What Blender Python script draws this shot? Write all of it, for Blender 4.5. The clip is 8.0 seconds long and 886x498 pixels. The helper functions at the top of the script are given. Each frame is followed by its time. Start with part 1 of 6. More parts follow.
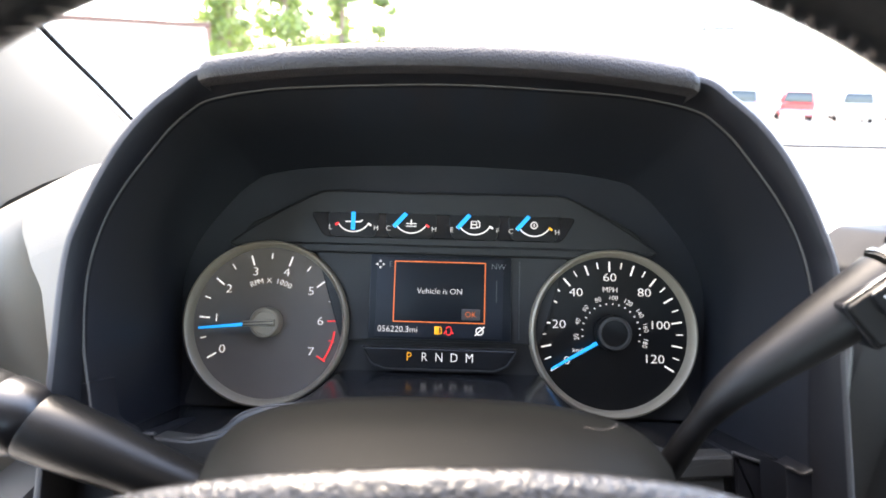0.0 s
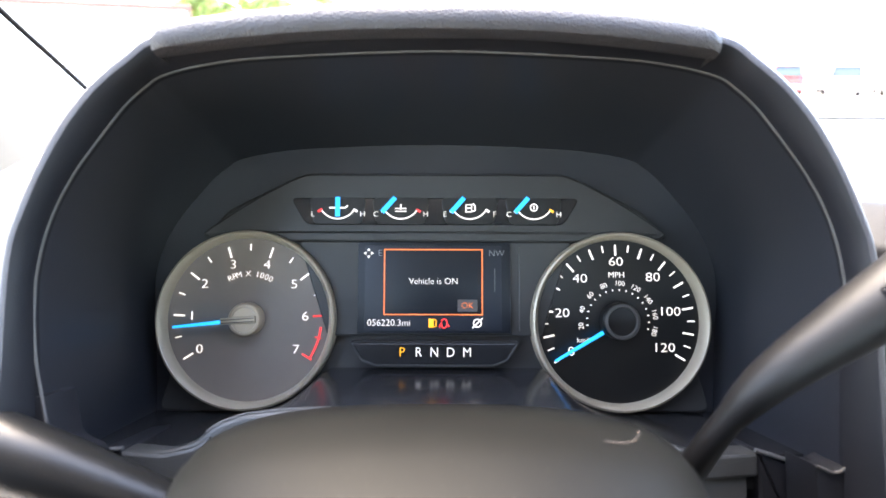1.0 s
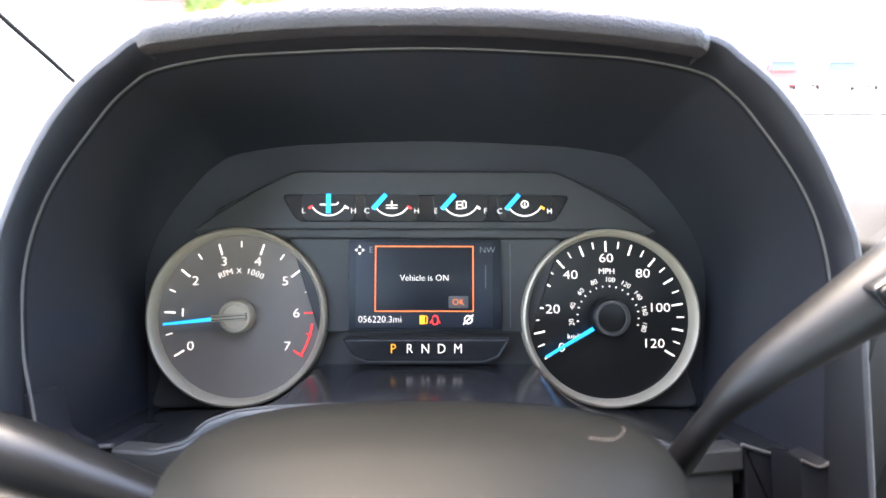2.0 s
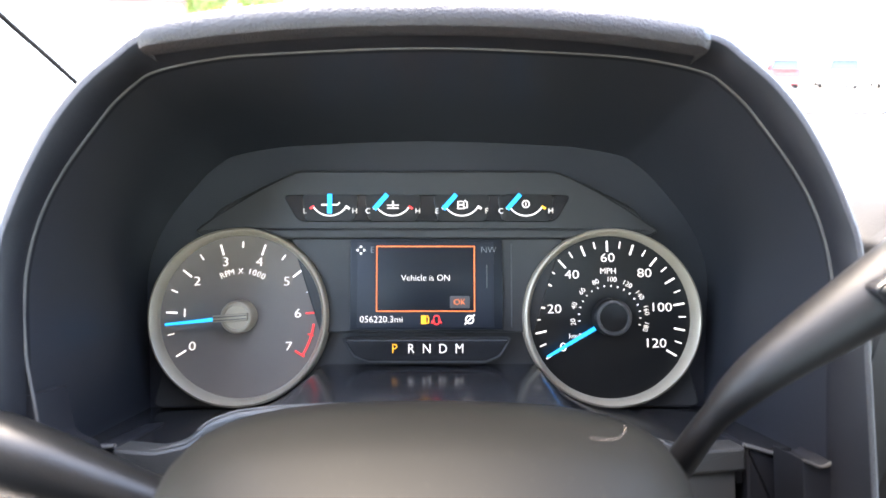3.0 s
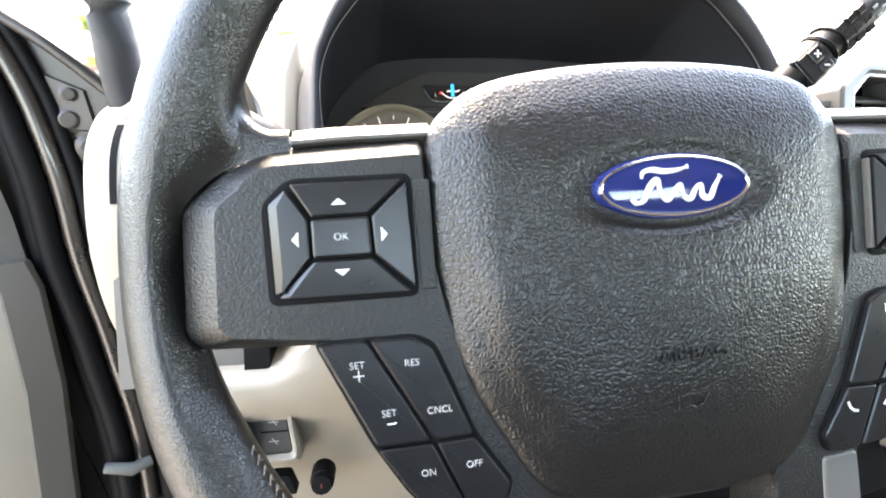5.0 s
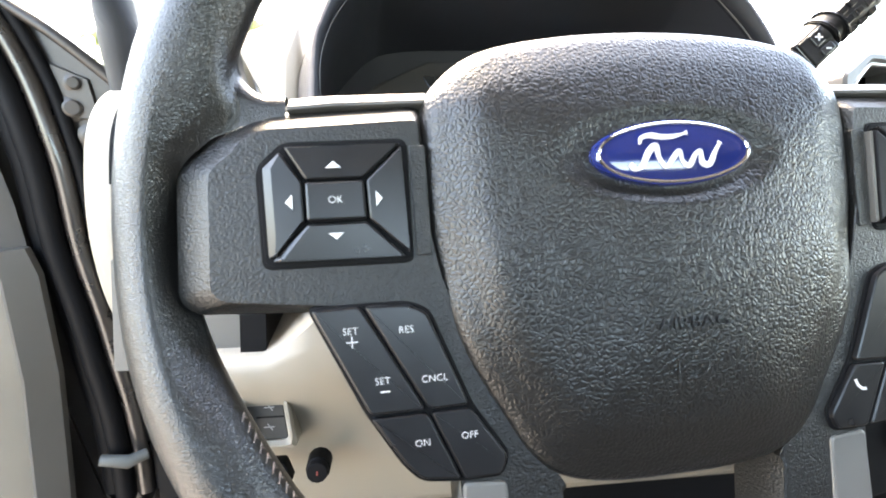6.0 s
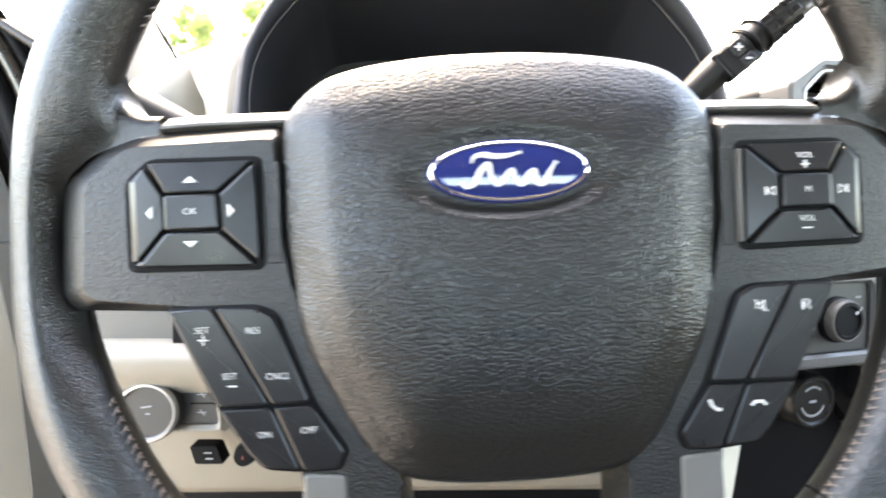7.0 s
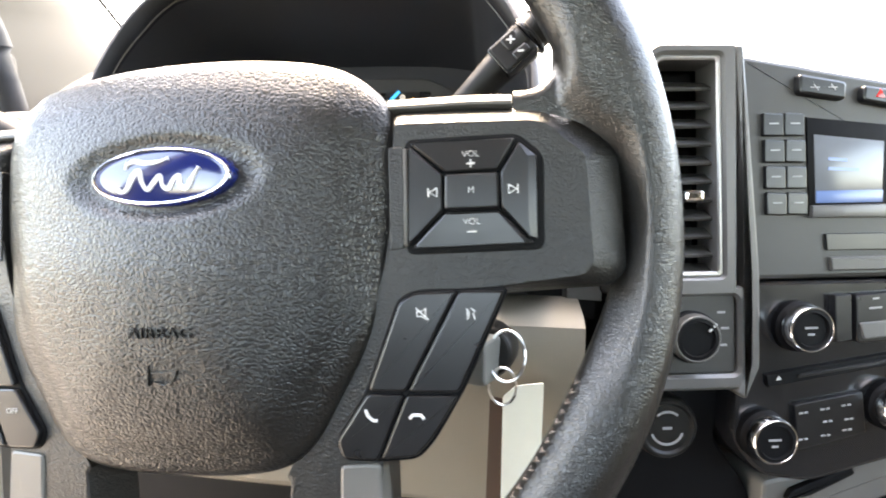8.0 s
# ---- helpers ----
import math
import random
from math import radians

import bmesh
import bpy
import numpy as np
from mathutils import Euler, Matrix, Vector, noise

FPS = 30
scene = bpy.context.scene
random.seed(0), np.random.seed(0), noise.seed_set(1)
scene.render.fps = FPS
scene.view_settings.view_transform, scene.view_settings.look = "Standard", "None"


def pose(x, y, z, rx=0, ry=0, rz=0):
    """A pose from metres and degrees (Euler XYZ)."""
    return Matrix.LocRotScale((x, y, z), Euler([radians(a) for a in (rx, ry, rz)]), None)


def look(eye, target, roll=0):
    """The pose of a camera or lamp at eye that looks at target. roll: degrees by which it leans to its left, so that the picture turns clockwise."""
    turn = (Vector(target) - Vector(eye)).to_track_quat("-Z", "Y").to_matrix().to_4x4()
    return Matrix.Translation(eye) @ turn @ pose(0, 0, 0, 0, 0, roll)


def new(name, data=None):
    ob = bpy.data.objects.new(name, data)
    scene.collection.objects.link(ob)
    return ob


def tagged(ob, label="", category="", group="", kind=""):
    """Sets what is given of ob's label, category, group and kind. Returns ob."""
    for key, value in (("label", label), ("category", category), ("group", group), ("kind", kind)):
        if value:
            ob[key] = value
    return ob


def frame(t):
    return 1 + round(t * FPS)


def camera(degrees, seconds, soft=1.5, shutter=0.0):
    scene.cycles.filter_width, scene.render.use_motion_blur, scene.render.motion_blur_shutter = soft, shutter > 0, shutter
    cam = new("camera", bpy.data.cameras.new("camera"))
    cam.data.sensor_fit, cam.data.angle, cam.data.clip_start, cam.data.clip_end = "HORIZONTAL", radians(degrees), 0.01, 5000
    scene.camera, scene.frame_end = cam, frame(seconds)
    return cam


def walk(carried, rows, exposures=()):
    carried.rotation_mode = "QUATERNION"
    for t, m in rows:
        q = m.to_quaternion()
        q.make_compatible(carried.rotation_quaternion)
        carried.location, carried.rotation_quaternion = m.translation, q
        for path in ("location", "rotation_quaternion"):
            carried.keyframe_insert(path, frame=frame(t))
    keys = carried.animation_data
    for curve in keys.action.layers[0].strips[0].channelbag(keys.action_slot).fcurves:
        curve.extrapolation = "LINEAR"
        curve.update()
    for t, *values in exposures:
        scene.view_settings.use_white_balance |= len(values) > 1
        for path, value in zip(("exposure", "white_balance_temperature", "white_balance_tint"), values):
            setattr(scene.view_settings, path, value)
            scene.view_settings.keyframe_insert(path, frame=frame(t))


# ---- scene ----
cam = camera(83.0, 8.0, soft=1.7, shutter=0.35)
cam.data.dof.use_dof, cam.data.dof.focus_distance, cam.data.dof.aperture_fstop = True, 0.26, 9.0
PATH = [
    (0, (0.0049, -0.067, 1.5404), (-0.0257, 1.834, 0.9191), 1.25),
    (0.5, (0.002, -0.046, 1.5393), (-0.024, 1.837, 0.8661), 0.38),
    (1, (0.0042, -0.046, 1.5354), (0.0049, 1.833, 0.8495), 0.19),
    (1.5, (0.0061, -0.046, 1.5365), (0.0238, 1.826, 0.8315), 0.3),
    (3, (0.0071, -0.046, 1.5365), (0.0168, 1.825, 0.8311), 0.1),
    (3.5, (0.0061, -0.05, 1.5375), (0.0137, 1.822, 0.833), -0.1),
    (3.7, (0.003, -0.066, 1.541), (0.017, 1.801, 0.821), -0.25),
    (3.8, (0.001, -0.077, 1.5435), (0.015, 1.779, 0.796), -0.35),
    (4, (-0.0067, -0.113, 1.5318), (0.0085, 1.763, 0.8377), -0.61),
    (4.2, (-0.047, -0.138, 1.5178), (0.1367, 1.74, 0.8552), 0.66),
    (4.5, (-0.0832, -0.17, 1.4809), (0.171, 1.73, 0.911), 0.9),
    (5, (-0.1208, -0.194, 1.4329), (0.1823, 1.732, 0.9837), 0.65),
    (6.5, (-0.1088, -0.198, 1.4135), (0.1322, 1.749, 1.0232), 1.44),
    (7, (-0.0343, -0.215, 1.4243), (0.0417, 1.741, 1.0116), 1.06),
    (7.2, (0.018, -0.219, 1.427), (-0.026, 1.740, 1.027), 0.7),
    (7.5, (0.0947, -0.215, 1.4288), (-0.1378, 1.732, 1.0366), -0.17),
    (8, (0.1499, -0.205, 1.4246), (-0.1575, 1.732, 1.0296), -0.58),
]
walk(cam, [(t, look(eye, target, roll)) for t, eye, target, roll in PATH], exposures=((0, 4.55, 7100, 10), (0.5, 5.05, 7100, 10), (1, 5.25, 7100, 10), (1.5, 5.42, 7100, 10), (3.5, 5.5, 7100, 10), (3.8, 5.5, 7400, 10), (4.2, 5.2, 7900, 10), (5, 5.1, 7900, 9), (6.5, 5.12, 7900, 8), (8, 5.05, 8700, 11)))

# ---- light ----
world = bpy.data.worlds.new("sky")
scene.world = world
world.use_nodes = True
wn = world.node_tree
sky = wn.nodes.new("ShaderNodeTexSky")
sky.sky_type, sky.sun_disc = "NISHITA", False
sky.sun_elevation, sky.sun_rotation = radians(58), radians(338)
sky.air_density, sky.dust_density, sky.ozone_density = 1.0, 3.0, 0.8
wn.links.new(sky.outputs[0], wn.nodes["Background"].inputs[0])
wn.nodes["Background"].inputs[1].default_value = 0.15
sun = new("sun", bpy.data.lights.new("sun", "SUN"))
sun.data.energy, sun.data.angle, sun.data.color = 0.24, radians(24), (1.0, 0.93, 0.82)
sun.matrix_world = look((-1.7, 4.2, 8.6), (0, 0, 1.3))


# ---- materials ----
def material(name, colour, rough=0.5, metal=0.0, spread=0.12, scale=40.0, grain=0.0, grain_size=400.0, kind="noise",
             emit=0.0, coat=0.0, island=0.0, spec=0.5, glass=0.0, dust=0.0):
    """A surface with stains at one scale, grain relief at another."""
    m = bpy.data.materials.new(name)
    m.use_nodes = True
    n, l = m.node_tree.nodes, m.node_tree.links
    b = n["Principled BSDF"]
    b.inputs["Roughness"].default_value, b.inputs["Metallic"].default_value = rough, metal
    b.inputs["Coat Weight"].default_value = coat
    b.inputs["Specular IOR Level"].default_value = spec
    at = n.new("ShaderNodeTexCoord")
    if spread > 0:
        cloud = n.new("ShaderNodeTexNoise")
        cloud.inputs["Scale"].default_value, cloud.inputs["Detail"].default_value = scale, 5
        l.new(at.outputs["Object"], cloud.inputs["Vector"])
        mix = n.new("ShaderNodeMixRGB")
        mix.inputs[1].default_value = (*[c * (1 - spread) for c in colour], 1)
        mix.inputs[2].default_value = (*[min(1, c * (1 + spread)) for c in colour], 1)
        l.new(cloud.outputs["Fac"], mix.inputs[0])
        out = mix.outputs[0]
        if island > 0:
            rnd = n.new("ShaderNodeNewGeometry")
            vary = n.new("ShaderNodeMixRGB")
            vary.blend_type = "MULTIPLY"
            vary.inputs[0].default_value = island
            ramp = n.new("ShaderNodeCombineColor")
            for k in range(3):
                l.new(rnd.outputs["Random Per Island"], ramp.inputs[k])
            l.new(out, vary.inputs[1])
            l.new(ramp.outputs[0], vary.inputs[2])
            out = vary.outputs[0]
        if dust > 0:
            speck = n.new("ShaderNodeTexVoronoi")
            speck.inputs["Scale"].default_value = 520
            l.new(at.outputs["Object"], speck.inputs["Vector"])
            limit = n.new("ShaderNodeMapRange")
            limit.inputs["From Min"].default_value, limit.inputs["From Max"].default_value = 0.05, 0.10
            limit.inputs["To Min"].default_value, limit.inputs["To Max"].default_value = dust, 0.0
            l.new(speck.outputs["Distance"], limit.inputs["Value"])
            lint = n.new("ShaderNodeMixRGB")
            lint.inputs[2].default_value = (0.42, 0.38, 0.33, 1)
            l.new(limit.outputs[0], lint.inputs[0])
            l.new(out, lint.inputs[1])
            out = lint.outputs[0]
        l.new(out, b.inputs["Base Color"])
        rr = n.new("ShaderNodeMapRange")
        rr.inputs["To Min"].default_value, rr.inputs["To Max"].default_value = max(0, rough - spread * 0.4), min(1, rough + spread * 0.4)
        l.new(cloud.outputs["Fac"], rr.inputs["Value"])
        l.new(rr.outputs[0], b.inputs["Roughness"])
    else:
        b.inputs["Base Color"].default_value = (*colour, 1)
    if grain > 0:
        if kind == "leather":
            tex = n.new("ShaderNodeTexVoronoi")
            tex.feature = "DISTANCE_TO_EDGE"
            warp = n.new("ShaderNodeTexNoise")
            warp.inputs["Scale"].default_value, warp.inputs["Detail"].default_value = grain_size * 0.5, 2
            l.new(at.outputs["Object"], warp.inputs["Vector"])
            add = n.new("ShaderNodeMixRGB")
            add.blend_type = "ADD"
            add.inputs[0].default_value = 1.5 / grain_size
            l.new(at.outputs["Object"], add.inputs[1])
            l.new(warp.outputs["Color"], add.inputs[2])
            l.new(add.outputs[0], tex.inputs["Vector"])
            tex.inputs["Scale"].default_value = grain_size
            curve = n.new("ShaderNodeMapRange")
            curve.inputs["From Max"].default_value = 0.28
            l.new(tex.outputs["Distance"], curve.inputs["Value"])
            height = curve.outputs[0]
        else:
            tex = n.new("ShaderNodeTexNoise")
            tex.inputs["Scale"].default_value, tex.inputs["Detail"].default_value = grain_size, 3
            l.new(at.outputs["Object"], tex.inputs["Vector"])
            height = tex.outputs["Fac"]
        bump = n.new("ShaderNodeBump")
        bump.inputs["Strength"].default_value, bump.inputs["Distance"].default_value = grain, 0.5 / grain_size
        l.new(height, bump.inputs["Height"])
        l.new(bump.outputs[0], b.inputs["Normal"])
    if emit > 0:
        b.inputs["Emission Color"].default_value, b.inputs["Emission Strength"].default_value = (*colour, 1), emit
    if glass > 0:
        b.inputs["Transmission Weight"].default_value, b.inputs["IOR"].default_value = glass, 1.45
    return m


LEATHER = material("black_leather", (0.0085, 0.0083, 0.0079), 0.28, spread=0.04, scale=30, grain=0.24, grain_size=820, spec=0.62, kind="leather")
AIRBAG = material("grained_cover", (0.0070, 0.0068, 0.0065), 0.32, spread=0.06, scale=25, grain=0.23, grain_size=470, spec=0.5, kind="leather")
SHROUD = material("dusty_shroud", (0.0036, 0.0038, 0.0035), 0.5, spread=0.15, scale=20, grain=0.10, grain_size=2400, dust=0.09, spec=0.06)
BEZEL = material("dark_plastic", (0.0095, 0.0093, 0.0089), 0.34, spread=0.12, scale=60, grain=0.30, grain_size=2100, spec=0.26)
SOFT = material("soft_dark_plastic", (0.035, 0.034, 0.036), 0.55, spread=0.15, scale=30, grain=0.5, grain_size=900, kind="leather")
BAND = material("grey_soft_band", (0.032, 0.029, 0.031), 0.5, spread=0.1, scale=30, grain=0.35, grain_size=1100, kind="leather")
LEVER = material("lever_plastic", (0.0075, 0.0070, 0.0068), 0.46, spread=0.12, scale=60, grain=0.2, grain_size=2100, spec=0.22)
SPOKE = material("sanded_spoke_plastic", (0.0085, 0.0083, 0.0079), 0.30, spread=0.10, scale=60, grain=0.9, grain_size=950, spec=0.5)
BROW = material("pebbled_brow", (0.038, 0.034, 0.034), 0.5, spread=0.12, scale=30, grain=0.28, grain_size=700, kind="leather")
HOODLIP = material("hood_lip", (0.009, 0.009, 0.011), 0.55, spread=0.2, scale=30, grain=0.2, grain_size=1800, spec=0.3)
FASCIA = material("charcoal_plastic", (0.026, 0.0255, 0.024), 0.45, spread=0.15, scale=30, grain=0.3, grain_size=2200)
GLOSS = material("satin_black", (0.012, 0.012, 0.013), 0.20, spread=0.15, scale=80)
BUTTON = material("button_black", (0.0062, 0.0063, 0.0072), 0.30, spread=0.15, scale=90, grain=0.05, grain_size=3500, spec=0.5)
SILVER = material("satin_silver", (0.085, 0.081, 0.075), 0.48, metal=0.3, spread=0.08, scale=80, grain=0.08, grain_size=3500)
INSERT = material("dull_silver", (0.145, 0.140, 0.130), 0.40, metal=0.35, spread=0.1, scale=60, grain=0.1, grain_size=2500)
GREYTRIM = material("grey_trim", (0.105, 0.102, 0.099), 0.38, metal=0.3, spread=0.1, scale=60, grain=0.1, grain_size=2500)
SATIN = material("bright_satin", (0.42, 0.41, 0.40), 0.32, metal=0.8, spread=0.06, scale=60)
CHROME = material("chrome", (0.85, 0.85, 0.86), 0.10, metal=1.0, spread=0.0)
RING = material("gauge_ring", (0.36, 0.30, 0.22), 0.40, metal=0.25, spread=0.06, scale=60)
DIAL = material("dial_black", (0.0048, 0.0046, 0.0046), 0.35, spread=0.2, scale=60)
# Tachometer dial: haze reflected in the lens is put into the colour.
TACHDIAL = material("dial_lens_haze", (0.178, 0.148, 0.124), 0.45, spread=0.25, scale=18, spec=0.3)
CLUSTER = material("cluster_plastic", (0.0235, 0.0222, 0.0210), 0.5, spread=0.15, scale=60, grain=0.25, grain_size=2800)
HOODIN = material("hood_lining", (0.0175, 0.0180, 0.0215), 0.36, spread=0.2, scale=20, grain=0.3, grain_size=1800)
STONE = material("light_stone_plastic", (0.222, 0.197, 0.160), 0.55, spread=0.08, scale=20, grain=0.25, grain_size=1200, kind="leather")
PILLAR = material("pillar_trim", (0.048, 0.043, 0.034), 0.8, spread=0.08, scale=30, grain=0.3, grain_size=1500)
RUBBER = material("black_rubber", (0.0035, 0.0035, 0.004), 0.6, spread=0.2, scale=60, grain=0.15, grain_size=900, spec=0.1)
JAMB = material("dark_jamb_paint", (0.024, 0.021, 0.019), 0.40, spread=0.35, scale=25, grain=0.1, grain_size=300, spec=0.4)
EDGEGREY = material("mid_grey_plastic", (0.085, 0.079, 0.070), 0.5, spread=0.1, scale=30, grain=0.25, grain_size=1400)
BRONZE = material("dark_bronze_paint", (0.020, 0.0165, 0.0145), 0.28, spread=0.15, scale=40, coat=0.4)
SEAM = material("dim_seam_grey", (0.060, 0.055, 0.050), 0.5, spread=0.1, scale=60)
WHITE = material("white_print", (0.55, 0.55, 0.54), 0.5, spread=0.05, scale=200)
GREYPRINT = material("grey_print", (0.26, 0.26, 0.26), 0.5, spread=0.05, scale=200)
THREAD = material("grey_thread", (0.125, 0.102, 0.088), 0.8, spread=0.2, scale=500)
BLUE = material("emblem_blue", (0.006, 0.013, 0.085), 0.12, spread=0.1, scale=60, coat=0.6)
LITWHITE = material("lit_white", (0.80, 0.76, 0.73), 0.5, spread=0, emit=0.045)
LITBLUE = material("lit_blue", (0.005, 0.36, 0.95), 0.5, spread=0, emit=0.045)
LITRED = material("lit_red", (0.9, 0.04, 0.04), 0.5, spread=0, emit=0.035)
LITORANGE = material("lit_orange", (0.95, 0.22, 0.06), 0.5, spread=0, emit=0.028)
LITAMBER = material("lit_amber", (1.0, 0.42, 0.02), 0.5, spread=0, emit=0.035)
LCD = material("display_dark", (0.010, 0.012, 0.016), 0.40, spread=0.1, scale=40, spec=0.3)
LCDPANE = material("display_pane", (0.020, 0.023, 0.030), 0.42, spread=0.25, scale=30, spec=0.3)
RADIOLIT = material("radio_display", (0.075, 0.088, 0.105), 0.22, spread=0.35, scale=22, emit=0.03)
RADIOBLUE = material("radio_display_bar", (0.05, 0.09, 0.20), 0.25, spread=0.1, scale=30, emit=0.04)
KEYGREY = material("key_plastic", (0.085, 0.088, 0.082), 0.5, spread=0.12, scale=60, grain=0.2, grain_size=1500)
PAPER = material("paper_tag", (0.80, 0.78, 0.66), 0.7, spread=0.06, scale=60)
CLEARTAG = material("clear_sleeve", (0.085, 0.060, 0.050), 0.2, spread=0.1, scale=60)
DULLRED = material("dull_red_print", (0.12, 0.012, 0.010), 0.6, spread=0.1, scale=200)
STEEL = material("steel", (0.55, 0.54, 0.52), 0.28, metal=1.0, spread=0.1, scale=80)
BRASS = material("bolt_steel", (0.045, 0.041, 0.038), 0.42, metal=0.4, spread=0.2, scale=80)
CARPET = material("dark_carpet", (0.02, 0.02, 0.02), 0.95, spread=0.3, scale=80, grain=0.6, grain_size=500)
# Unseen seat and rear wall cloths, kept dark to deepen the wheel's reflections.
SEATCLOTH = material("grey_seat_cloth", (0.013, 0.0135, 0.0155), 0.9, spread=0.2, scale=40, grain=0.3, grain_size=900)
REARCLOTH = material("rear_wall_cloth", (0.045, 0.043, 0.042), 0.9, spread=0.12, scale=30, grain=0.3, grain_size=700)
ROOF = material("roof_lining", (0.24, 0.23, 0.21), 0.9, spread=0.06, scale=30, grain=0.2, grain_size=700)
ASPHALT = material("pale_paving", (0.33, 0.30, 0.26), 0.9, spread=0.25, scale=0.8, grain=0.4, grain_size=60)
WALLWHITE = material("white_cladding", (0.78, 0.77, 0.74), 0.6, spread=0.05, scale=2)
TRIMRED = material("brown_trim", (0.10, 0.05, 0.035), 0.7, spread=0.1, scale=4)
BARK = material("bark", (0.16, 0.11, 0.08), 0.9, spread=0.3, scale=6, grain=0.6, grain_size=20)
LEAF = material("leaves", (0.12, 0.16, 0.035), 0.45, spread=0.3, scale=1.0, island=0.3)
leaf = LEAF.node_tree
glow = leaf.nodes.new("ShaderNodeBsdfTranslucent")
glow.inputs["Color"].default_value = (0.20, 0.27, 0.06, 1)
both = leaf.nodes.new("ShaderNodeMixShader")
both.inputs[0].default_value = 0.35
leaf.links.new(leaf.nodes["Principled BSDF"].outputs[0], both.inputs[1])
leaf.links.new(glow.outputs[0], both.inputs[2])
leaf.links.new(both.outputs[0], leaf.nodes["Material Output"].inputs[0])
GLASS = material("tinted_glass", (0.03, 0.035, 0.035), 0.08, spread=0.1, scale=3)
RED = material("red_paint", (0.45, 0.02, 0.02), 0.25, spread=0.06, scale=3, coat=0.6)
WHITECAR = material("white_paint", (0.75, 0.75, 0.75), 0.25, spread=0.03, scale=3, coat=0.6)
GREYCAR = material("grey_paint", (0.20, 0.22, 0.24), 0.25, spread=0.05, scale=3, coat=0.6)
LAMPRED = material("tail_lamp", (0.5, 0.02, 0.02), 0.2, spread=0.1, scale=20)


# ---- mesh helpers ----
def basis(o, yaw=0.0, tilt=0.0, roll=0.0):
    """A frame on a leaning face: x across, y up along the face, z out of it towards the driver."""
    return Matrix.Translation(o) @ Euler((0, 0, radians(yaw))).to_matrix().to_4x4() @ Euler((radians(90 - tilt), 0, 0)).to_matrix().to_4x4() @ Euler((0, 0, radians(roll))).to_matrix().to_4x4()


def thing(name, m, label, category, group="", kind=""):
    ob = new(name)
    ob.matrix_world = m
    ob.empty_display_size = 0.02
    return tagged(ob, label, category, group, kind)


def part(name, bm, mat, parent=None, label="", sharp=38):
    me = bpy.data.meshes.new(name)
    if isinstance(bm, tuple):
        me.from_pydata(*bm)
    else:
        bmesh.ops.recalc_face_normals(bm, faces=bm.faces)
        bm.to_mesh(me)
        bm.free()
    me.materials.append(mat)
    me.set_sharp_from_angle(angle=radians(sharp))
    me.polygons.foreach_set("use_smooth", [len(p.vertices) < 6 for p in me.polygons])
    ob = new(name, me)
    ob.parent = parent
    if label:
        tagged(ob, label)
    return ob


def fillet(pts, r, n=5):
    """Round the corners of a closed outline."""
    out = []
    k = len(pts)
    for i in range(k):
        a, b, c = Vector(pts[i - 1]), Vector(pts[i]), Vector(pts[(i + 1) % k])
        d, e = (a - b), (c - b)
        cut = min(r, d.length * 0.45, e.length * 0.45)
        p, q = b + d.normalized() * cut, b + e.normalized() * cut
        for j in range(n + 1):
            t = j / n
            out.append(tuple(p * (1 - t) ** 2 + b * 2 * t * (1 - t) + q * t * t))
    return out


def smooth_loop(pts, n=6):
    """A closed Catmull-Rom curve through the points."""
    out = []
    k = len(pts)
    for i in range(k):
        a, b, c, d = (Vector(pts[(i + j) % k]) for j in (-1, 0, 1, 2))
        for s in range(n):
            t = s / n
            out.append(tuple(0.5 * (2 * b + (c - a) * t + (2 * a - 5 * b + 4 * c - d) * t * t + (3 * b - a - 3 * c + d) * t ** 3)))
    return out


def inset(pts, d):
    """Move a closed outline inwards by d."""
    k = len(pts)
    area = sum(pts[i - 1][0] * pts[i][1] - pts[i][0] * pts[i - 1][1] for i in range(k))
    sg = 1 if area > 0 else -1
    out = []
    for i in range(k):
        a, b, c = Vector(pts[i - 1]), Vector(pts[i]), Vector(pts[(i + 1) % k])
        e, f = (b - a), (c - b)
        e = e.normalized() if e.length > 1e-9 else f.normalized()
        f = f.normalized() if f.length > 1e-9 else e
        n = Vector((-(e.y + f.y), e.x + f.x))
        n = n.normalized() if n.length > 1e-6 else Vector((-e.y, e.x))
        cosine = max(0.5, n.dot(Vector((-e.y, e.x))))
        out.append(tuple(b + n * (sg * d / cosine)))
    return out


def loft(rings, cap0=True, cap1=True, closed=True, bm=None):
    """Skin over rings of equal length; each ring is a list of 3D points."""
    bm = bm or bmesh.new()
    vs = [[bm.verts.new(p) for p in r] for r in rings]
    k = len(vs[0])
    for a, b in zip(vs, vs[1:]):
        for i in range(k if closed else k - 1):
            j = (i + 1) % k
            bm.faces.new((a[i], a[j], b[j], b[i]))
    if cap0:
        bm.faces.new(vs[0][::-1])
    if cap1:
        bm.faces.new(vs[-1])
    return bm


def flat(pts, w):
    return [(p[0], p[1], w) for p in pts]


def slab(pts, w0, w1, edge=0.001, r=0.0, bm=None):
    """A plate with an outline, from w0 to w1, its front edge rounded."""
    if r:
        pts = fillet(pts, r)
    e = edge
    return loft([flat(pts, w0), flat(pts, w1 - e), flat(inset(pts, e * 0.3), w1 - e * 0.3), flat(inset(pts, e), w1)], bm=bm)


def frame_slab(outer, inner, w0, w1, edge=0.0012, bm=None):
    """A frame between two outlines of equal count."""
    return loft([flat(inner, w0), flat(outer, w0), flat(outer, w1 - edge), flat(inset(outer, edge), w1), flat(inset(inner, -edge), w1), flat(inner, w1 - edge), flat(inner, w0)], False, False, bm=bm)


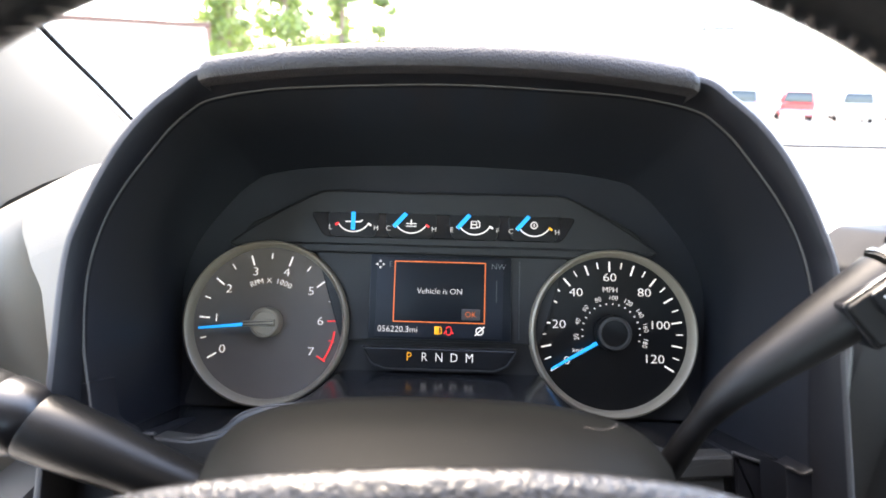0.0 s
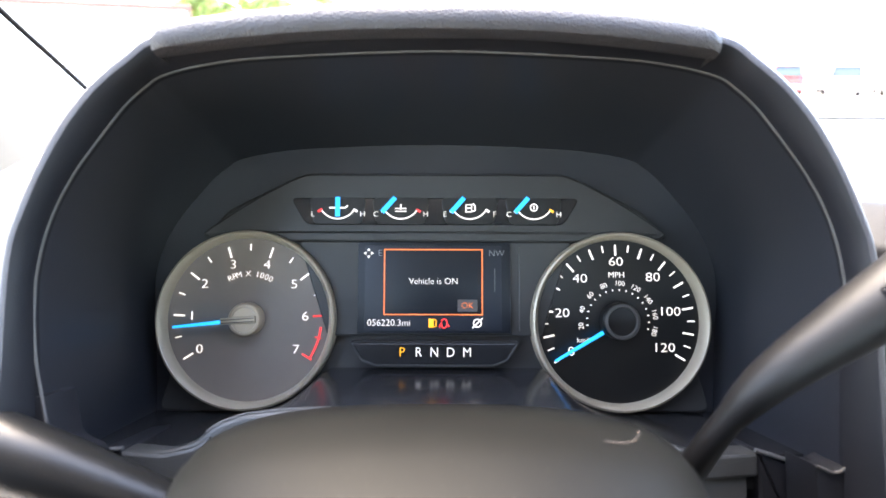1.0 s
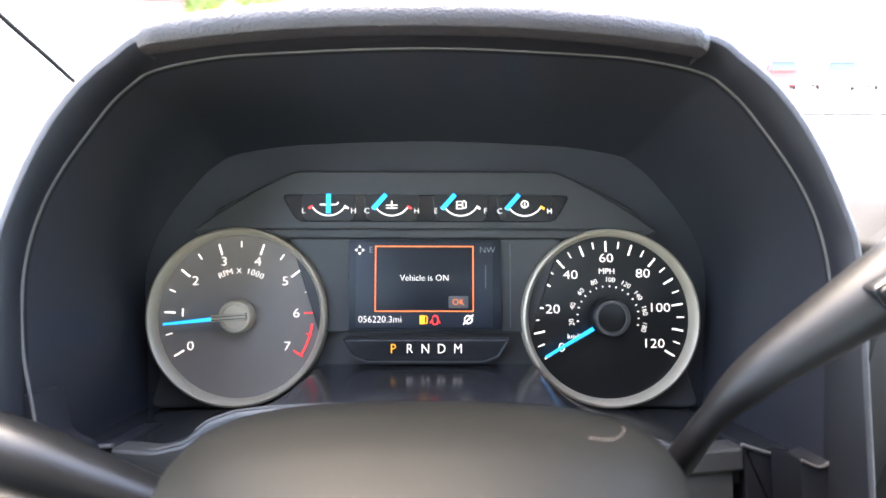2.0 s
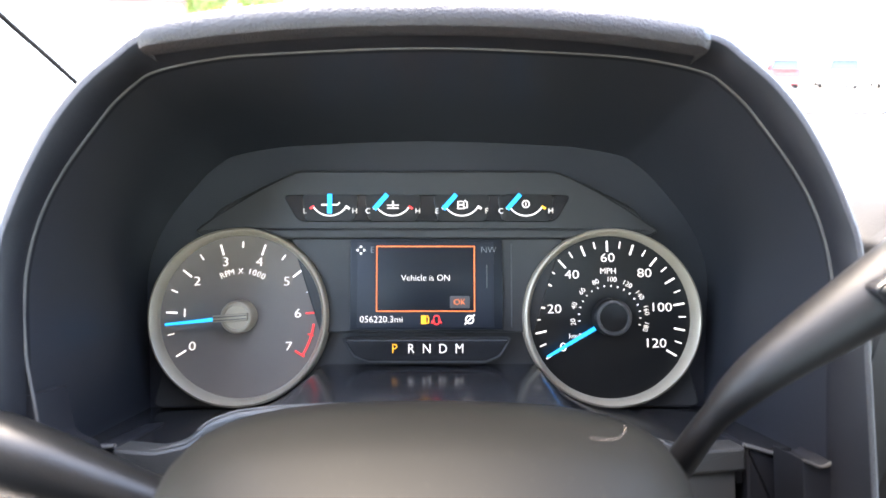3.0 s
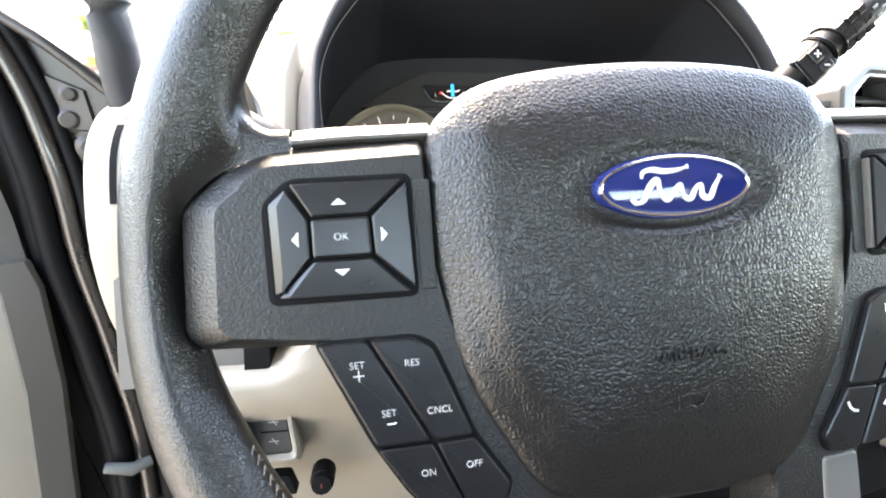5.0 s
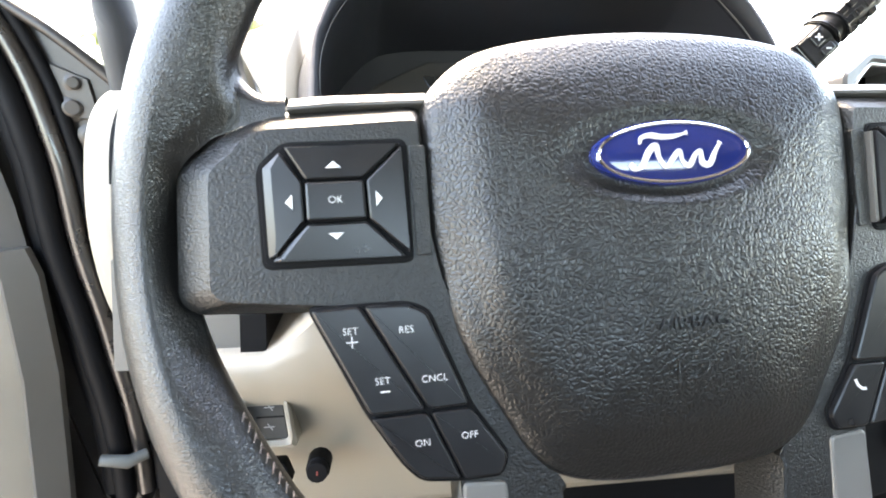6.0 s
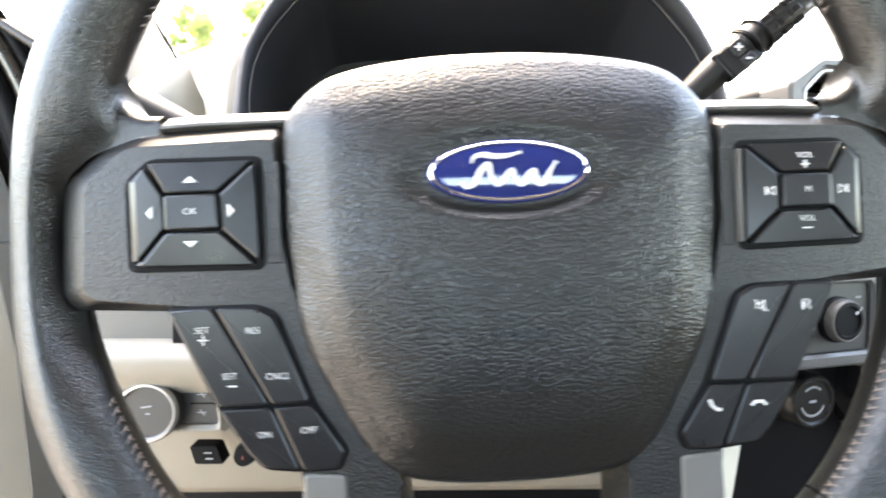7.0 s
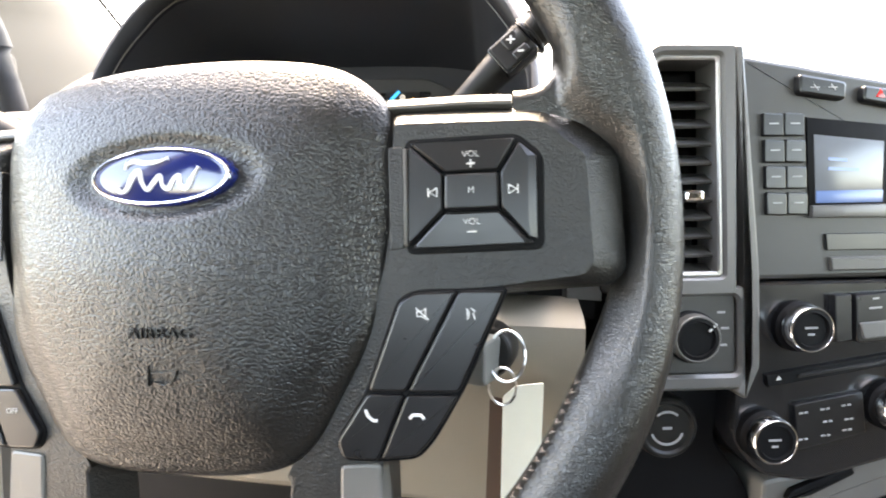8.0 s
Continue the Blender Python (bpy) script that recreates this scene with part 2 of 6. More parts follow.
def box(x0, x1, y0, y1, z0, z1, edge=0.002, bm=None):
    return slab([(x0, y0), (x1, y0), (x1, y1), (x0, y1)], z0, z1, edge, bm=bm)


def lathe(profile, n=48, centre=(0, 0), bm=None, cap=True):
    """A turned body about the face's normal: profile of (radius, w)."""
    rings = [[(centre[0] + r * math.cos(2 * math.pi * i / n), centre[1] + r * math.sin(2 * math.pi * i / n), w) for i in range(n)] for r, w in profile]
    return loft(rings, cap, cap, bm=bm)


def oval(a, b, n=64, c=(0, 0)):
    return [(c[0] + a * math.cos(2 * math.pi * i / n), c[1] + b * math.sin(2 * math.pi * i / n)) for i in range(n)]


def sweep(path, radii, n=16, squash=1.0, bm=None, closed=False):
    """A tube along a path, with a radius at each point."""
    pts = [Vector(p) for p in path]
    rings = []
    up = Vector((0, 0, 1))
    for i, p in enumerate(pts):
        a, b = pts[i - 1] if (i or closed) else pts[0], pts[(i + 1) % len(pts)] if (i + 1 < len(pts) or closed) else pts[-1]
        t = (b - a).normalized()
        side = t.cross(up)
        side = side.normalized() if side.length > 1e-4 else Vector((1, 0, 0))
        top = side.cross(t)
        r = radii[i] if isinstance(radii, (list, tuple)) else radii
        rings.append([tuple(p + side * r * math.cos(2 * math.pi * k / n) + top * r * squash * math.sin(2 * math.pi * k / n)) for k in range(n)])
    if closed:
        rings.append(rings[0])
    return loft(rings, not closed, not closed, bm=bm)


def curve_through(pts, n=8):
    """An open Catmull-Rom curve."""
    p = [Vector(pts[0]) * 2 - Vector(pts[1])] + [Vector(q) for q in pts] + [Vector(pts[-1]) * 2 - Vector(pts[-2])]
    out = []
    for i in range(1, len(p) - 2):
        a, b, c, d = p[i - 1:i + 3]
        for s in range(n):
            t = s / n
            out.append(tuple(0.5 * (2 * b + (c - a) * t + (2 * a - 5 * b + 4 * c - d) * t * t + (3 * b - a - 3 * c + d) * t ** 3)))
    out.append(tuple(p[-2]))
    return out


def ribbon(pts, width, w0, w1, bm=None):
    """A flat line of constant width through 2D points."""
    pts = [Vector(p) for p in pts]
    left, right = [], []
    for i, p in enumerate(pts):
        t = (pts[min(i + 1, len(pts) - 1)] - pts[max(i - 1, 0)]).normalized()
        n = Vector((-t.y, t.x)) * (width[i] if isinstance(width, list) else width) / 2
        left.append(tuple(p + n))
        right.append(tuple(p - n))
    bm = bm or bmesh.new()
    m = len(left)
    a = [bm.verts.new((*p, w0)) for p in left]
    b = [bm.verts.new((*p, w0)) for p in right]
    c = [bm.verts.new((*p, w1)) for p in left]
    d = [bm.verts.new((*p, w1)) for p in right]
    for i in range(m - 1):
        bm.faces.new((c[i], d[i], d[i + 1], c[i + 1]))
        bm.faces.new((a[i], c[i], c[i + 1], a[i + 1]))
        bm.faces.new((d[i], b[i], b[i + 1], d[i + 1]))
    bm.faces.new((a[0], b[0], d[0], c[0]))
    bm.faces.new((c[-1], d[-1], b[-1], a[-1]))
    return bm


def arc(c, r, a0, a1, n=24):
    return [(c[0] + r * math.cos(radians(a0 + (a1 - a0) * i / n)), c[1] + r * math.sin(radians(a0 + (a1 - a0) * i / n))) for i in range(n + 1)]


def lettering(name, words, size, at, mat, parent, deep=0.0001, turn=0.0, wide=1.0, label=""):
    """Words in the built-in font, as a mesh on the face."""
    cu = bpy.data.curves.new(name, "FONT")
    cu.body, cu.size, cu.extrude, cu.align_x, cu.align_y, cu.resolution_u = words, size, deep, "CENTER", "CENTER", 3
    cu.offset = -0.018 * size
    tmp = bpy.data.objects.new(name, cu)
    me = bpy.data.meshes.new_from_object(tmp)
    bpy.data.objects.remove(tmp)
    bpy.data.curves.remove(cu)
    me.materials.append(mat)
    ob = new(name, me)
    ob.parent = parent
    ob.matrix_local = Matrix.Translation(at) @ Euler((0, 0, radians(turn))).to_matrix().to_4x4() @ Matrix.Diagonal((wide, 1, 1, 1))
    if label:
        tagged(ob, label)
    return ob


def mirrored(pts):
    return [(-x, y) for x, y in pts][::-1]


# ---- instrument cluster ----
MC = basis((0, 0.1925, 1.428), 0, 24)
MW = basis((0, 0, 1.400), 0, 13, 2.9)
MS = basis((0.274, 0.138, 1.477), 12, 8.4)
MG = basis((-0.172, 0.0994, 1.2607), 0, 10)


def dial(parent, centre, dial_mat):
    """The round gauge body: recessed dial with a broad satin ring."""
    body = part("gauge", lathe([(0.0434, -0.016), (0.0434, -0.0045), (0.0432, -0.004)], 72, centre), dial_mat, parent)
    part("ring", lathe([(0.0424, -0.012), (0.0427, -0.002), (0.0436, 0.0013), (0.0449, 0.0026), (0.0460, 0.0020), (0.0466, -0.001), (0.0468, -0.014)], 96, centre, cap=False), RING, body, "satin grey bezel ring")
    return body


def tick(parent, c, ang, r0, r1, width, mat, w=-0.0036):
    d, n = Vector((math.cos(radians(ang)), math.sin(radians(ang)))), Vector((-math.sin(radians(ang)), math.cos(radians(ang))))
    c = Vector(c)
    p = [c + d * r0 - n * width / 2, c + d * r1 - n * width / 2, c + d * r1 + n * width / 2, c + d * r0 + n * width / 2]
    part("tick", slab([tuple(q) for q in p], -0.0041, w, 0.00005), mat, parent)


def needle(parent, c, ang, r0, r1):
    d, n = Vector((math.cos(radians(ang)), math.sin(radians(ang)))), Vector((-math.sin(radians(ang)), math.cos(radians(ang))))
    c = Vector(c)
    pts = [c + d * r0 - n * 0.0010, c + d * r1 - n * 0.0006, c + d * r1 + n * 0.0006, c + d * r0 + n * 0.0010]
    part("needle", slab([tuple(p) for p in pts], 0.0012, 0.0022, 0.0003), LITBLUE, parent, "glowing blue pointer")


SILL = [(-0.17, -0.0660), (-0.1204, -0.0661), (-0.1045, -0.0651), (-0.0942, -0.0617), (-0.0852, -0.0545), (-0.0749, -0.0510), (-0.0589, -0.0492), (-0.0266, -0.0480), (0.0067, -0.0477), (0.0381, -0.0485), (0.0612, -0.0506), (0.0796, -0.0553), (0.0940, -0.0625), (0.1050, -0.0651), (0.1267, -0.0655), (0.17, -0.0660)]


def sill_at(u):
    """Height of the sill's upper edge across the cluster, eased between its points."""
    for a, b in zip(SILL, SILL[1:]):
        if u <= b[0]:
            t = max(0.0, (u - a[0]) / (b[0] - a[0]))
            return a[1] + (b[1] - a[1]) * t
    return SILL[-1][1]


def build_cluster():
    c = thing("instrument_cluster", MC, "lit instrument cluster with round gauges and message display", "instrument cluster")
    plate = fillet([(-0.160, -0.075), (0.160, -0.075), (0.158, 0.03), (0.124, 0.084), (-0.124, 0.084), (-0.158, 0.03)], 0.02)
    part("backing", slab(plate, -0.030, -0.012, 0.001), HOODIN, c)
    mid = [(-0.145, -0.066), (-0.115, 0.038), (-0.100, 0.046), (-0.0735, 0.0590), (0.0735, 0.0590), (0.100, 0.046), (0.115, 0.038), (0.145, -0.066)]
    part("face_panel", slab(fillet(mid, 0.006), -0.013, -0.0060, 0.0012), CLUSTER, c)
    # panel behind the small gauges
    wing = [(-0.0690, 0.0592), (-0.0780, 0.0552), (-0.0920, 0.0478), (-0.1075, 0.0382), (-0.1235, 0.0270)] + arc((-0.0978, -0.0178), 0.0452, 114, 65, 8)
    part("upper_panel", slab(fillet(wing + [(-x, y) for x, y in wing[::-1]], 0.003, 3), -0.007, -0.0015, 0.0012), CLUSTER, c)
    strip = part("small_gauge_strip", slab(fillet([(-0.0765, 0.0462), (0.0765, 0.0462), (0.0680, 0.0318), (-0.0680, 0.0318)], 0.004), -0.006, -0.0006, 0.0006), GLOSS, c)
    for i, (u, marks, slant) in enumerate(((-0.0512, "LH", 0), (-0.0180, "CH", 1), (0.0183, "EF", 1), (0.0521, "CH", 1))):
        g = part("small_gauge", slab(fillet([(u - 0.0150, 0.0462), (u + 0.0150, 0.0462), (u + 0.0128, 0.0322), (u - 0.0128, 0.0322)], 0.003), -0.004, -0.0003, 0.0002), DIAL, strip)
        part("scale_arc", ribbon(arc((u, 0.0452), 0.0102, 212, 328), 0.0006, -0.0004, 0.0000), LITWHITE, g)
        for a, m in ((212, LITRED if i == 0 else LITWHITE), (328, LITWHITE if i in (0, 2) else LITRED if i == 1 else LITAMBER)):
            d = Vector((math.cos(radians(a)), math.sin(radians(a))))
            p = Vector((u, 0.0452))
            part("end_mark", ribbon([tuple(p + d * 0.0098), tuple(p + d * 0.0122)], 0.0011, -0.0004, 0.0001), m, g)
        lettering("scale_letter", marks[0], 0.0041, (u - 0.0131, 0.0374, -0.0001), LITWHITE, g)
        lettering("scale_letter", marks[1], 0.0041, (u + 0.0131, 0.0374, -0.0001), LITWHITE, g)
        line = [(u - 0.0098, 0.0385), (u - 0.0030, 0.0462)] if slant else [(u, 0.0362), (u, 0.0464)]
        part("needle", ribbon(line, 0.0023, -0.0003, 0.0008), LITBLUE, g, "glowing blue pointer")
        sym = bmesh.new()
        if i == 0:
            ribbon([(u - 0.0045, 0.0408), (u + 0.0040, 0.0408), (u + 0.0052, 0.0420)], 0.0007, -0.0003, 0.0, bm=sym)
        elif i == 1:
            ribbon([(u, 0.0398), (u, 0.0428)], 0.0006, -0.0003, 0.0, bm=sym)
            for dy in (0.0390, 0.0405):
                ribbon([(u - 0.0030, dy), (u + 0.0030, dy)], 0.0004, -0.0003, 0.0, bm=sym)
        elif i == 2:
            ribbon([(u - 0.0020, 0.0388), (u - 0.0020, 0.0426), (u + 0.0010, 0.0426), (u + 0.0010, 0.0388), (u - 0.0024, 0.0388)], 0.0005, -0.0003, 0.0, bm=sym)
            ribbon([(u - 0.0020, 0.0408), (u + 0.0010, 0.0408)], 0.0005, -0.0003, 0.0, bm=sym)
            ribbon([(u + 0.0012, 0.0392), (u + 0.0028, 0.0394), (u + 0.0028, 0.0420), (u + 0.0016, 0.0432)], 0.0006, -0.0003, 0.0, bm=sym)
        else:
            ribbon(arc((u, 0.0412), 0.0018, 0, 360), 0.0005, -0.0003, 0.0, bm=sym)
            ribbon([(u, 0.0403), (u, 0.0420)], 0.0005, -0.0003, 0.0, bm=sym)
        part("symbol", sym, LITWHITE, g)
    # tachometer
    tc = (-0.0978, -0.0178)
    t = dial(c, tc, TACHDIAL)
    zero, step = 212.0, 34.9
    for k in range(15):
        a = zero - k * step / 2
        red = k >= 12
        r0 = 0.0338 if k % 2 == 0 else 0.0362
        tick(t, tc, a, r0, 0.0395, 0.0008 if k % 2 == 0 else 0.00055, LITRED if red else LITWHITE)
    part("red_zone", ribbon(arc(tc, 0.0383, zero - 6.25 * step, zero - 7 * step), 0.0009, -0.0041, -0.0034), LITRED, t)
    for k in range(8):
        a = radians(zero - k * step)
        lettering("numeral", str(k), 0.0067, (tc[0] + 0.0298 * math.cos(a), tc[1] + 0.0298 * math.sin(a), -0.0036), LITWHITE, t, wide=1.2)
    for k, ch in enumerate("RPM X 1000"):
        a = 116 - k * 6.0
        if ch != " ":
            lettering("caption", ch, 0.0044, (tc[0] + 0.0236 * math.cos(radians(a)), tc[1] + 0.0236 * math.sin(radians(a)), -0.0036), LITWHITE, t, turn=a - 90)
    needle(t, tc, 186, 0.0115, 0.0372)
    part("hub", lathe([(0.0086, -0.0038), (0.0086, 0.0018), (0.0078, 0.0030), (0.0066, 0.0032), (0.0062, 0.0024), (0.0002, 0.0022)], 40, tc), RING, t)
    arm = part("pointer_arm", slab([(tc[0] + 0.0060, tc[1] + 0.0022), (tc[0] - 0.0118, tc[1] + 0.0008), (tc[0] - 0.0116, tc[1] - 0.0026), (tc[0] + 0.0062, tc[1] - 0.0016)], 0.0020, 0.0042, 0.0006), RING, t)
    for dv in (0.0006, -0.0010):
        part("pointer_line", ribbon([(tc[0] - 0.0112, tc[1] + dv - 0.0008), (tc[0] + 0.0056, tc[1] + dv + 0.0004)], 0.0004, 0.0040, 0.0044), DIAL, arm)
    # speedometer
    sc = (0.0965, -0.0182)
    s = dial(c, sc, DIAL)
    zero, per = 213.0, 2.03
    for k in range(0, 121, 5):
        a = zero - k * per
        tick(s, sc, a, 0.0345 if k % 10 == 0 else 0.0366, 0.0402, 0.00085 if k % 10 == 0 else 0.00055, LITWHITE)
    for k in range(0, 121, 20):
        a = radians(zero - k * per)
        r = 0.0310 if k == 60 else 0.0296 if k < 100 else 0.0276
        lettering("numeral", str(k), 0.0067, (sc[0] + r * math.cos(a), sc[1] + r * math.sin(a), -0.0036), LITWHITE, s, wide=1.2)
    for k in range(20, 181, 10):
        a = 188 - (k - 20) * 1.27
        tick(s, sc, a, 0.0158, 0.0167, 0.0005, LITWHITE)
        if k % 20 == 0:
            lettering("numeral", str(k), 0.0037, (sc[0] + 0.0196 * math.cos(radians(a)), sc[1] + 0.0196 * math.sin(radians(a)), -0.0036), LITWHITE, s, turn=a - 90)
    lettering("caption", "MPH", 0.0044, (sc[0] - 0.0005, sc[1] + 0.0240, -0.0036), LITWHITE, s)
    lettering("caption", "km/h", 0.0038, (sc[0] - 0.0180, sc[1] - 0.0102, -0.0036), LITWHITE, s)
    needle(s, sc, 210.5, 0.0110, 0.0400)
    part("hub", lathe([(0.0098, -0.0038), (0.0098, 0.0015), (0.0090, 0.0025), (0.0078, 0.0026), (0.0074, 0.0014), (0.0002, 0.0010)], 40, sc), DIAL, s)
    part("hub_ring", lathe([(0.0086, 0.0026), (0.0090, 0.0032), (0.0076, 0.0034), (0.0072, 0.0026)], 40, sc, cap=False), SEAM, s)
    # message display
    part("display_housing", slab(fillet([(-0.0720, 0.0232), (0.0720, 0.0232), (0.0560, -0.0262), (-0.0560, -0.0262)], 0.002), -0.008, -0.0022, 0.0008), CLUSTER, c)
    disp = part("display", slab([(-0.0400, 0.0226), (0.0395, 0.0226), (0.0395, -0.0246), (-0.0400, -0.0246)], -0.004, 0.0, 0.0004), LCD, c, "lit message display")
    part("pane", slab([(-0.0362, 0.0208), (0.0348, 0.0208), (0.0348, -0.0232), (-0.0362, -0.0232)], -0.0005, 0.0004, 0.0001), LCDPANE, disp)
    o, q = [(-0.0264, 0.0190), (0.0250, 0.0190), (0.0250, -0.0152), (-0.0264, -0.0152)], [(-0.0259, 0.0185), (0.0245, 0.0185), (0.0245, -0.0147), (-0.0259, -0.0147)]
    part("message_border", frame_slab(o, q, 0.0003, 0.0009, 0.0001), LITORANGE, disp)
    part("message_pane", slab(q, 0.0002, 0.0006, 0.0001), LCD, disp)
    lettering("message", "Vehicle is ON", 0.0045, (-0.0006, 0.0022, 0.0009), LITWHITE, disp)
    part("button_box", slab(fillet([(0.0120, -0.0072), (0.0222, -0.0072), (0.0222, -0.0134), (0.0120, -0.0134)], 0.0005), 0.0004, 0.0010, 0.0002), GREYTRIM, disp)
    lettering("message", "OK", 0.0044, (0.0170, -0.0103, 0.0013), LITORANGE, disp)
    lettering("heading", "NW", 0.0046, (0.0322, 0.0168, 0.0008), GREYPRINT, disp)
    lettering("heading", "E", 0.0046, (-0.0285, 0.0168, 0.0008), GREYPRINT, disp)
    lettering("odometer", "056220.3mi", 0.0048, (-0.0236, -0.0193, 0.0008), LITWHITE, disp)
    cmp = bmesh.new()
    for a in range(0, 360, 90):
        d = Vector((math.cos(radians(a)), math.sin(radians(a))))
        n = Vector((-d.y, d.x))
        p = Vector((-0.0345, 0.0168))
        slab([tuple(p + d * 0.0013 - n * 0.0008), tuple(p + d * 0.0026), tuple(p + d * 0.0013 + n * 0.0008)], 0.0004, 0.0008, 0.00005, bm=cmp)
    part("arrow_symbol", cmp, LITWHITE, disp)
    fuel = slab([(-0.0030, -0.0216), (-0.0004, -0.0216), (-0.0004, -0.0172), (-0.0030, -0.0172)], 0.0004, 0.0008, 0.0001)
    ribbon([(-0.0004, -0.0212), (0.0008, -0.0211), (0.0009, -0.0182), (-0.0001, -0.0172)], 0.0005, 0.0004, 0.0008, bm=fuel)
    part("fuel_symbol", fuel, LITAMBER, disp)
    door = ribbon(smooth_loop([(0.0036, -0.0184), (0.0050, -0.0172), (0.0064, -0.0184), (0.0060, -0.0214), (0.0040, -0.0214)], 4), 0.0006, 0.0004, 0.0008)
    ribbon([(0.0036, -0.0194), (0.0024, -0.0212)], 0.0006, 0.0004, 0.0008, bm=door)
    ribbon([(0.0064, -0.0194), (0.0076, -0.0212)], 0.0006, 0.0004, 0.0008, bm=door)
    part("door_symbol", door, LITRED, disp)
    ring = ribbon(arc((0.0222, -0.0193), 0.0020, 0, 360), 0.0005, 0.0004, 0.0008)
    ribbon([(0.0196, -0.0218), (0.0248, -0.0168)], 0.0006, 0.0004, 0.0008, bm=ring)
    part("stop_symbol", ring, LITWHITE, disp)
    for u in (0.0442, 0.0310):
        part("groove", slab([(u, 0.0205 if u > 0.04 else 0.009), (u + 0.0005, 0.0205 if u > 0.04 else 0.009), (u + 0.0005, -0.0235 if u > 0.04 else -0.003), (u, -0.0235 if u > 0.04 else -0.003)], -0.003, -0.0017 if u > 0.04 else 0.0007, 0.0001), GREYTRIM, disp)
    # gear panel
    gp = part("gear_panel", slab(fillet([(-0.0425, -0.0296), (0.0425, -0.0296), (0.0372, -0.0378), (0.0300, -0.0405), (-0.0300, -0.0405), (-0.0372, -0.0378)], 0.0015), -0.006, 0.0012, 0.0006), GLOSS, c)
    part("panel_rim", frame_slab(fillet([(-0.0440, -0.0288), (0.0440, -0.0288), (0.0382, -0.0388), (0.0306, -0.0416), (-0.0306, -0.0416), (-0.0382, -0.0388)], 0.0015), fillet([(-0.0425, -0.0296), (0.0425, -0.0296), (0.0372, -0.0378), (0.0300, -0.0405), (-0.0300, -0.0405), (-0.0372, -0.0378)], 0.0015), -0.006, 0.0018, 0.0004), CLUSTER, gp)
    for u, ch in ((-0.0160, "P"), (-0.0078, "R"), (0.0000, "N"), (0.0080, "D"), (0.0162, "M")):
        lettering("gear_letter", ch, 0.0070, (u * 1.04, -0.0343, 0.0016), LITAMBER if ch == "P" else LITWHITE, gp, wide=0.88)
    # glossy floor of the recess, dropping round the two big gauges
    def floor_at(u):
        k = abs(u - 0.0006) - 0.0006
        if k < 0.0555:
            return -0.0432
        g = min(k, 0.0972) - 0.0972
        return -0.0182 - math.sqrt(max(0.0, 0.0485 ** 2 - g * g)) + 0.0012 * min(1, (k - 0.0555) / 0.004) - 0.03 * max(0, k - 0.0972)

    rows = []
    for i in range(97):
        u = -0.160 + 0.320 * i / 96
        v = floor_at(u)
        front = sill_at(u) - 0.0012
        rows.append([(u, v, -0.012), (u, v, 0.0030), (u, v * 0.6 + front * 0.4, 0.030), (u, front, 0.0548), (u, front - 0.014, 0.0548), (u, front - 0.014, -0.012)])
    part("lower_shelf", loft(rows), GLOSS, c, "glossy black floor below the gauges", 60)
    rows = []
    for i in range(121):
        u = -0.121 + 0.245 * i / 120
        v = sill_at(u)
        rows.append([(u, v - 0.022, 0.0585), (u, v - 0.0026, 0.0585), (u, v - 0.0008, 0.0578), (u, v, 0.0562), (u, v - 0.0006, 0.0548), (u, v - 0.022, 0.0548)])
    sill = part("sill", loft(rows), FASCIA, c, "dark sill arching over the column", 60)
    # Pale bead paints the highlight that runs along the sill's rounded edge.
    part("sill_glint_line", sweep([(-0.090 + 0.187 * k / 60, sill_at(-0.090 + 0.187 * k / 60) - 0.0002, 0.0570) for k in range(61)], 0.0006, 8), SEAM, sill)
    for sd, far in ((-1, 0.1225), (1, 0.1284)):
        cover = [(sd * far, -0.0648), (sd * 0.1060, -0.0662), (sd * 0.0940, -0.0636), (sd * 0.0870, -0.0590), (sd * 0.0870, -0.0775), (sd * far, -0.0742)]
        part("sill_cover", slab(fillet(cover if sd < 0 else cover[::-1], 0.0018), 0.050, 0.0600, 0.0014), FASCIA, c, "small dark cover beside the column")
        end = [(sd * (far + 0.001), -0.0655), (sd * 0.1360, -0.0672), (sd * 0.1450, -0.0694), (sd * 0.1540, -0.0720), (sd * 0.1540, -0.1200), (sd * (far + 0.001), -0.1200)]
        part("corner_sill", slab(fillet(end if sd < 0 else end[::-1], 0.001), 0.020, 0.0575, 0.0016), HOODLIP, c)
        part("corner_edge", sweep(curve_through([(sd * far, -0.0644, 0.0578), (sd * 0.1320, -0.0655, 0.0578), (sd * 0.1387, -0.0675, 0.0578), (sd * 0.1450, -0.0688, 0.0578), (sd * 0.1530, -0.0712, 0.0578)], 6), 0.0009, 8), GREYTRIM, c, "pale edge along the corner of the sill")
    part("sill_base", slab([(-0.1205, -0.0780), (0.1205, -0.0780), (0.1205, -0.120), (-0.1205, -0.120)], 0.030, 0.0570, 0.001), FASCIA, c)
    return c


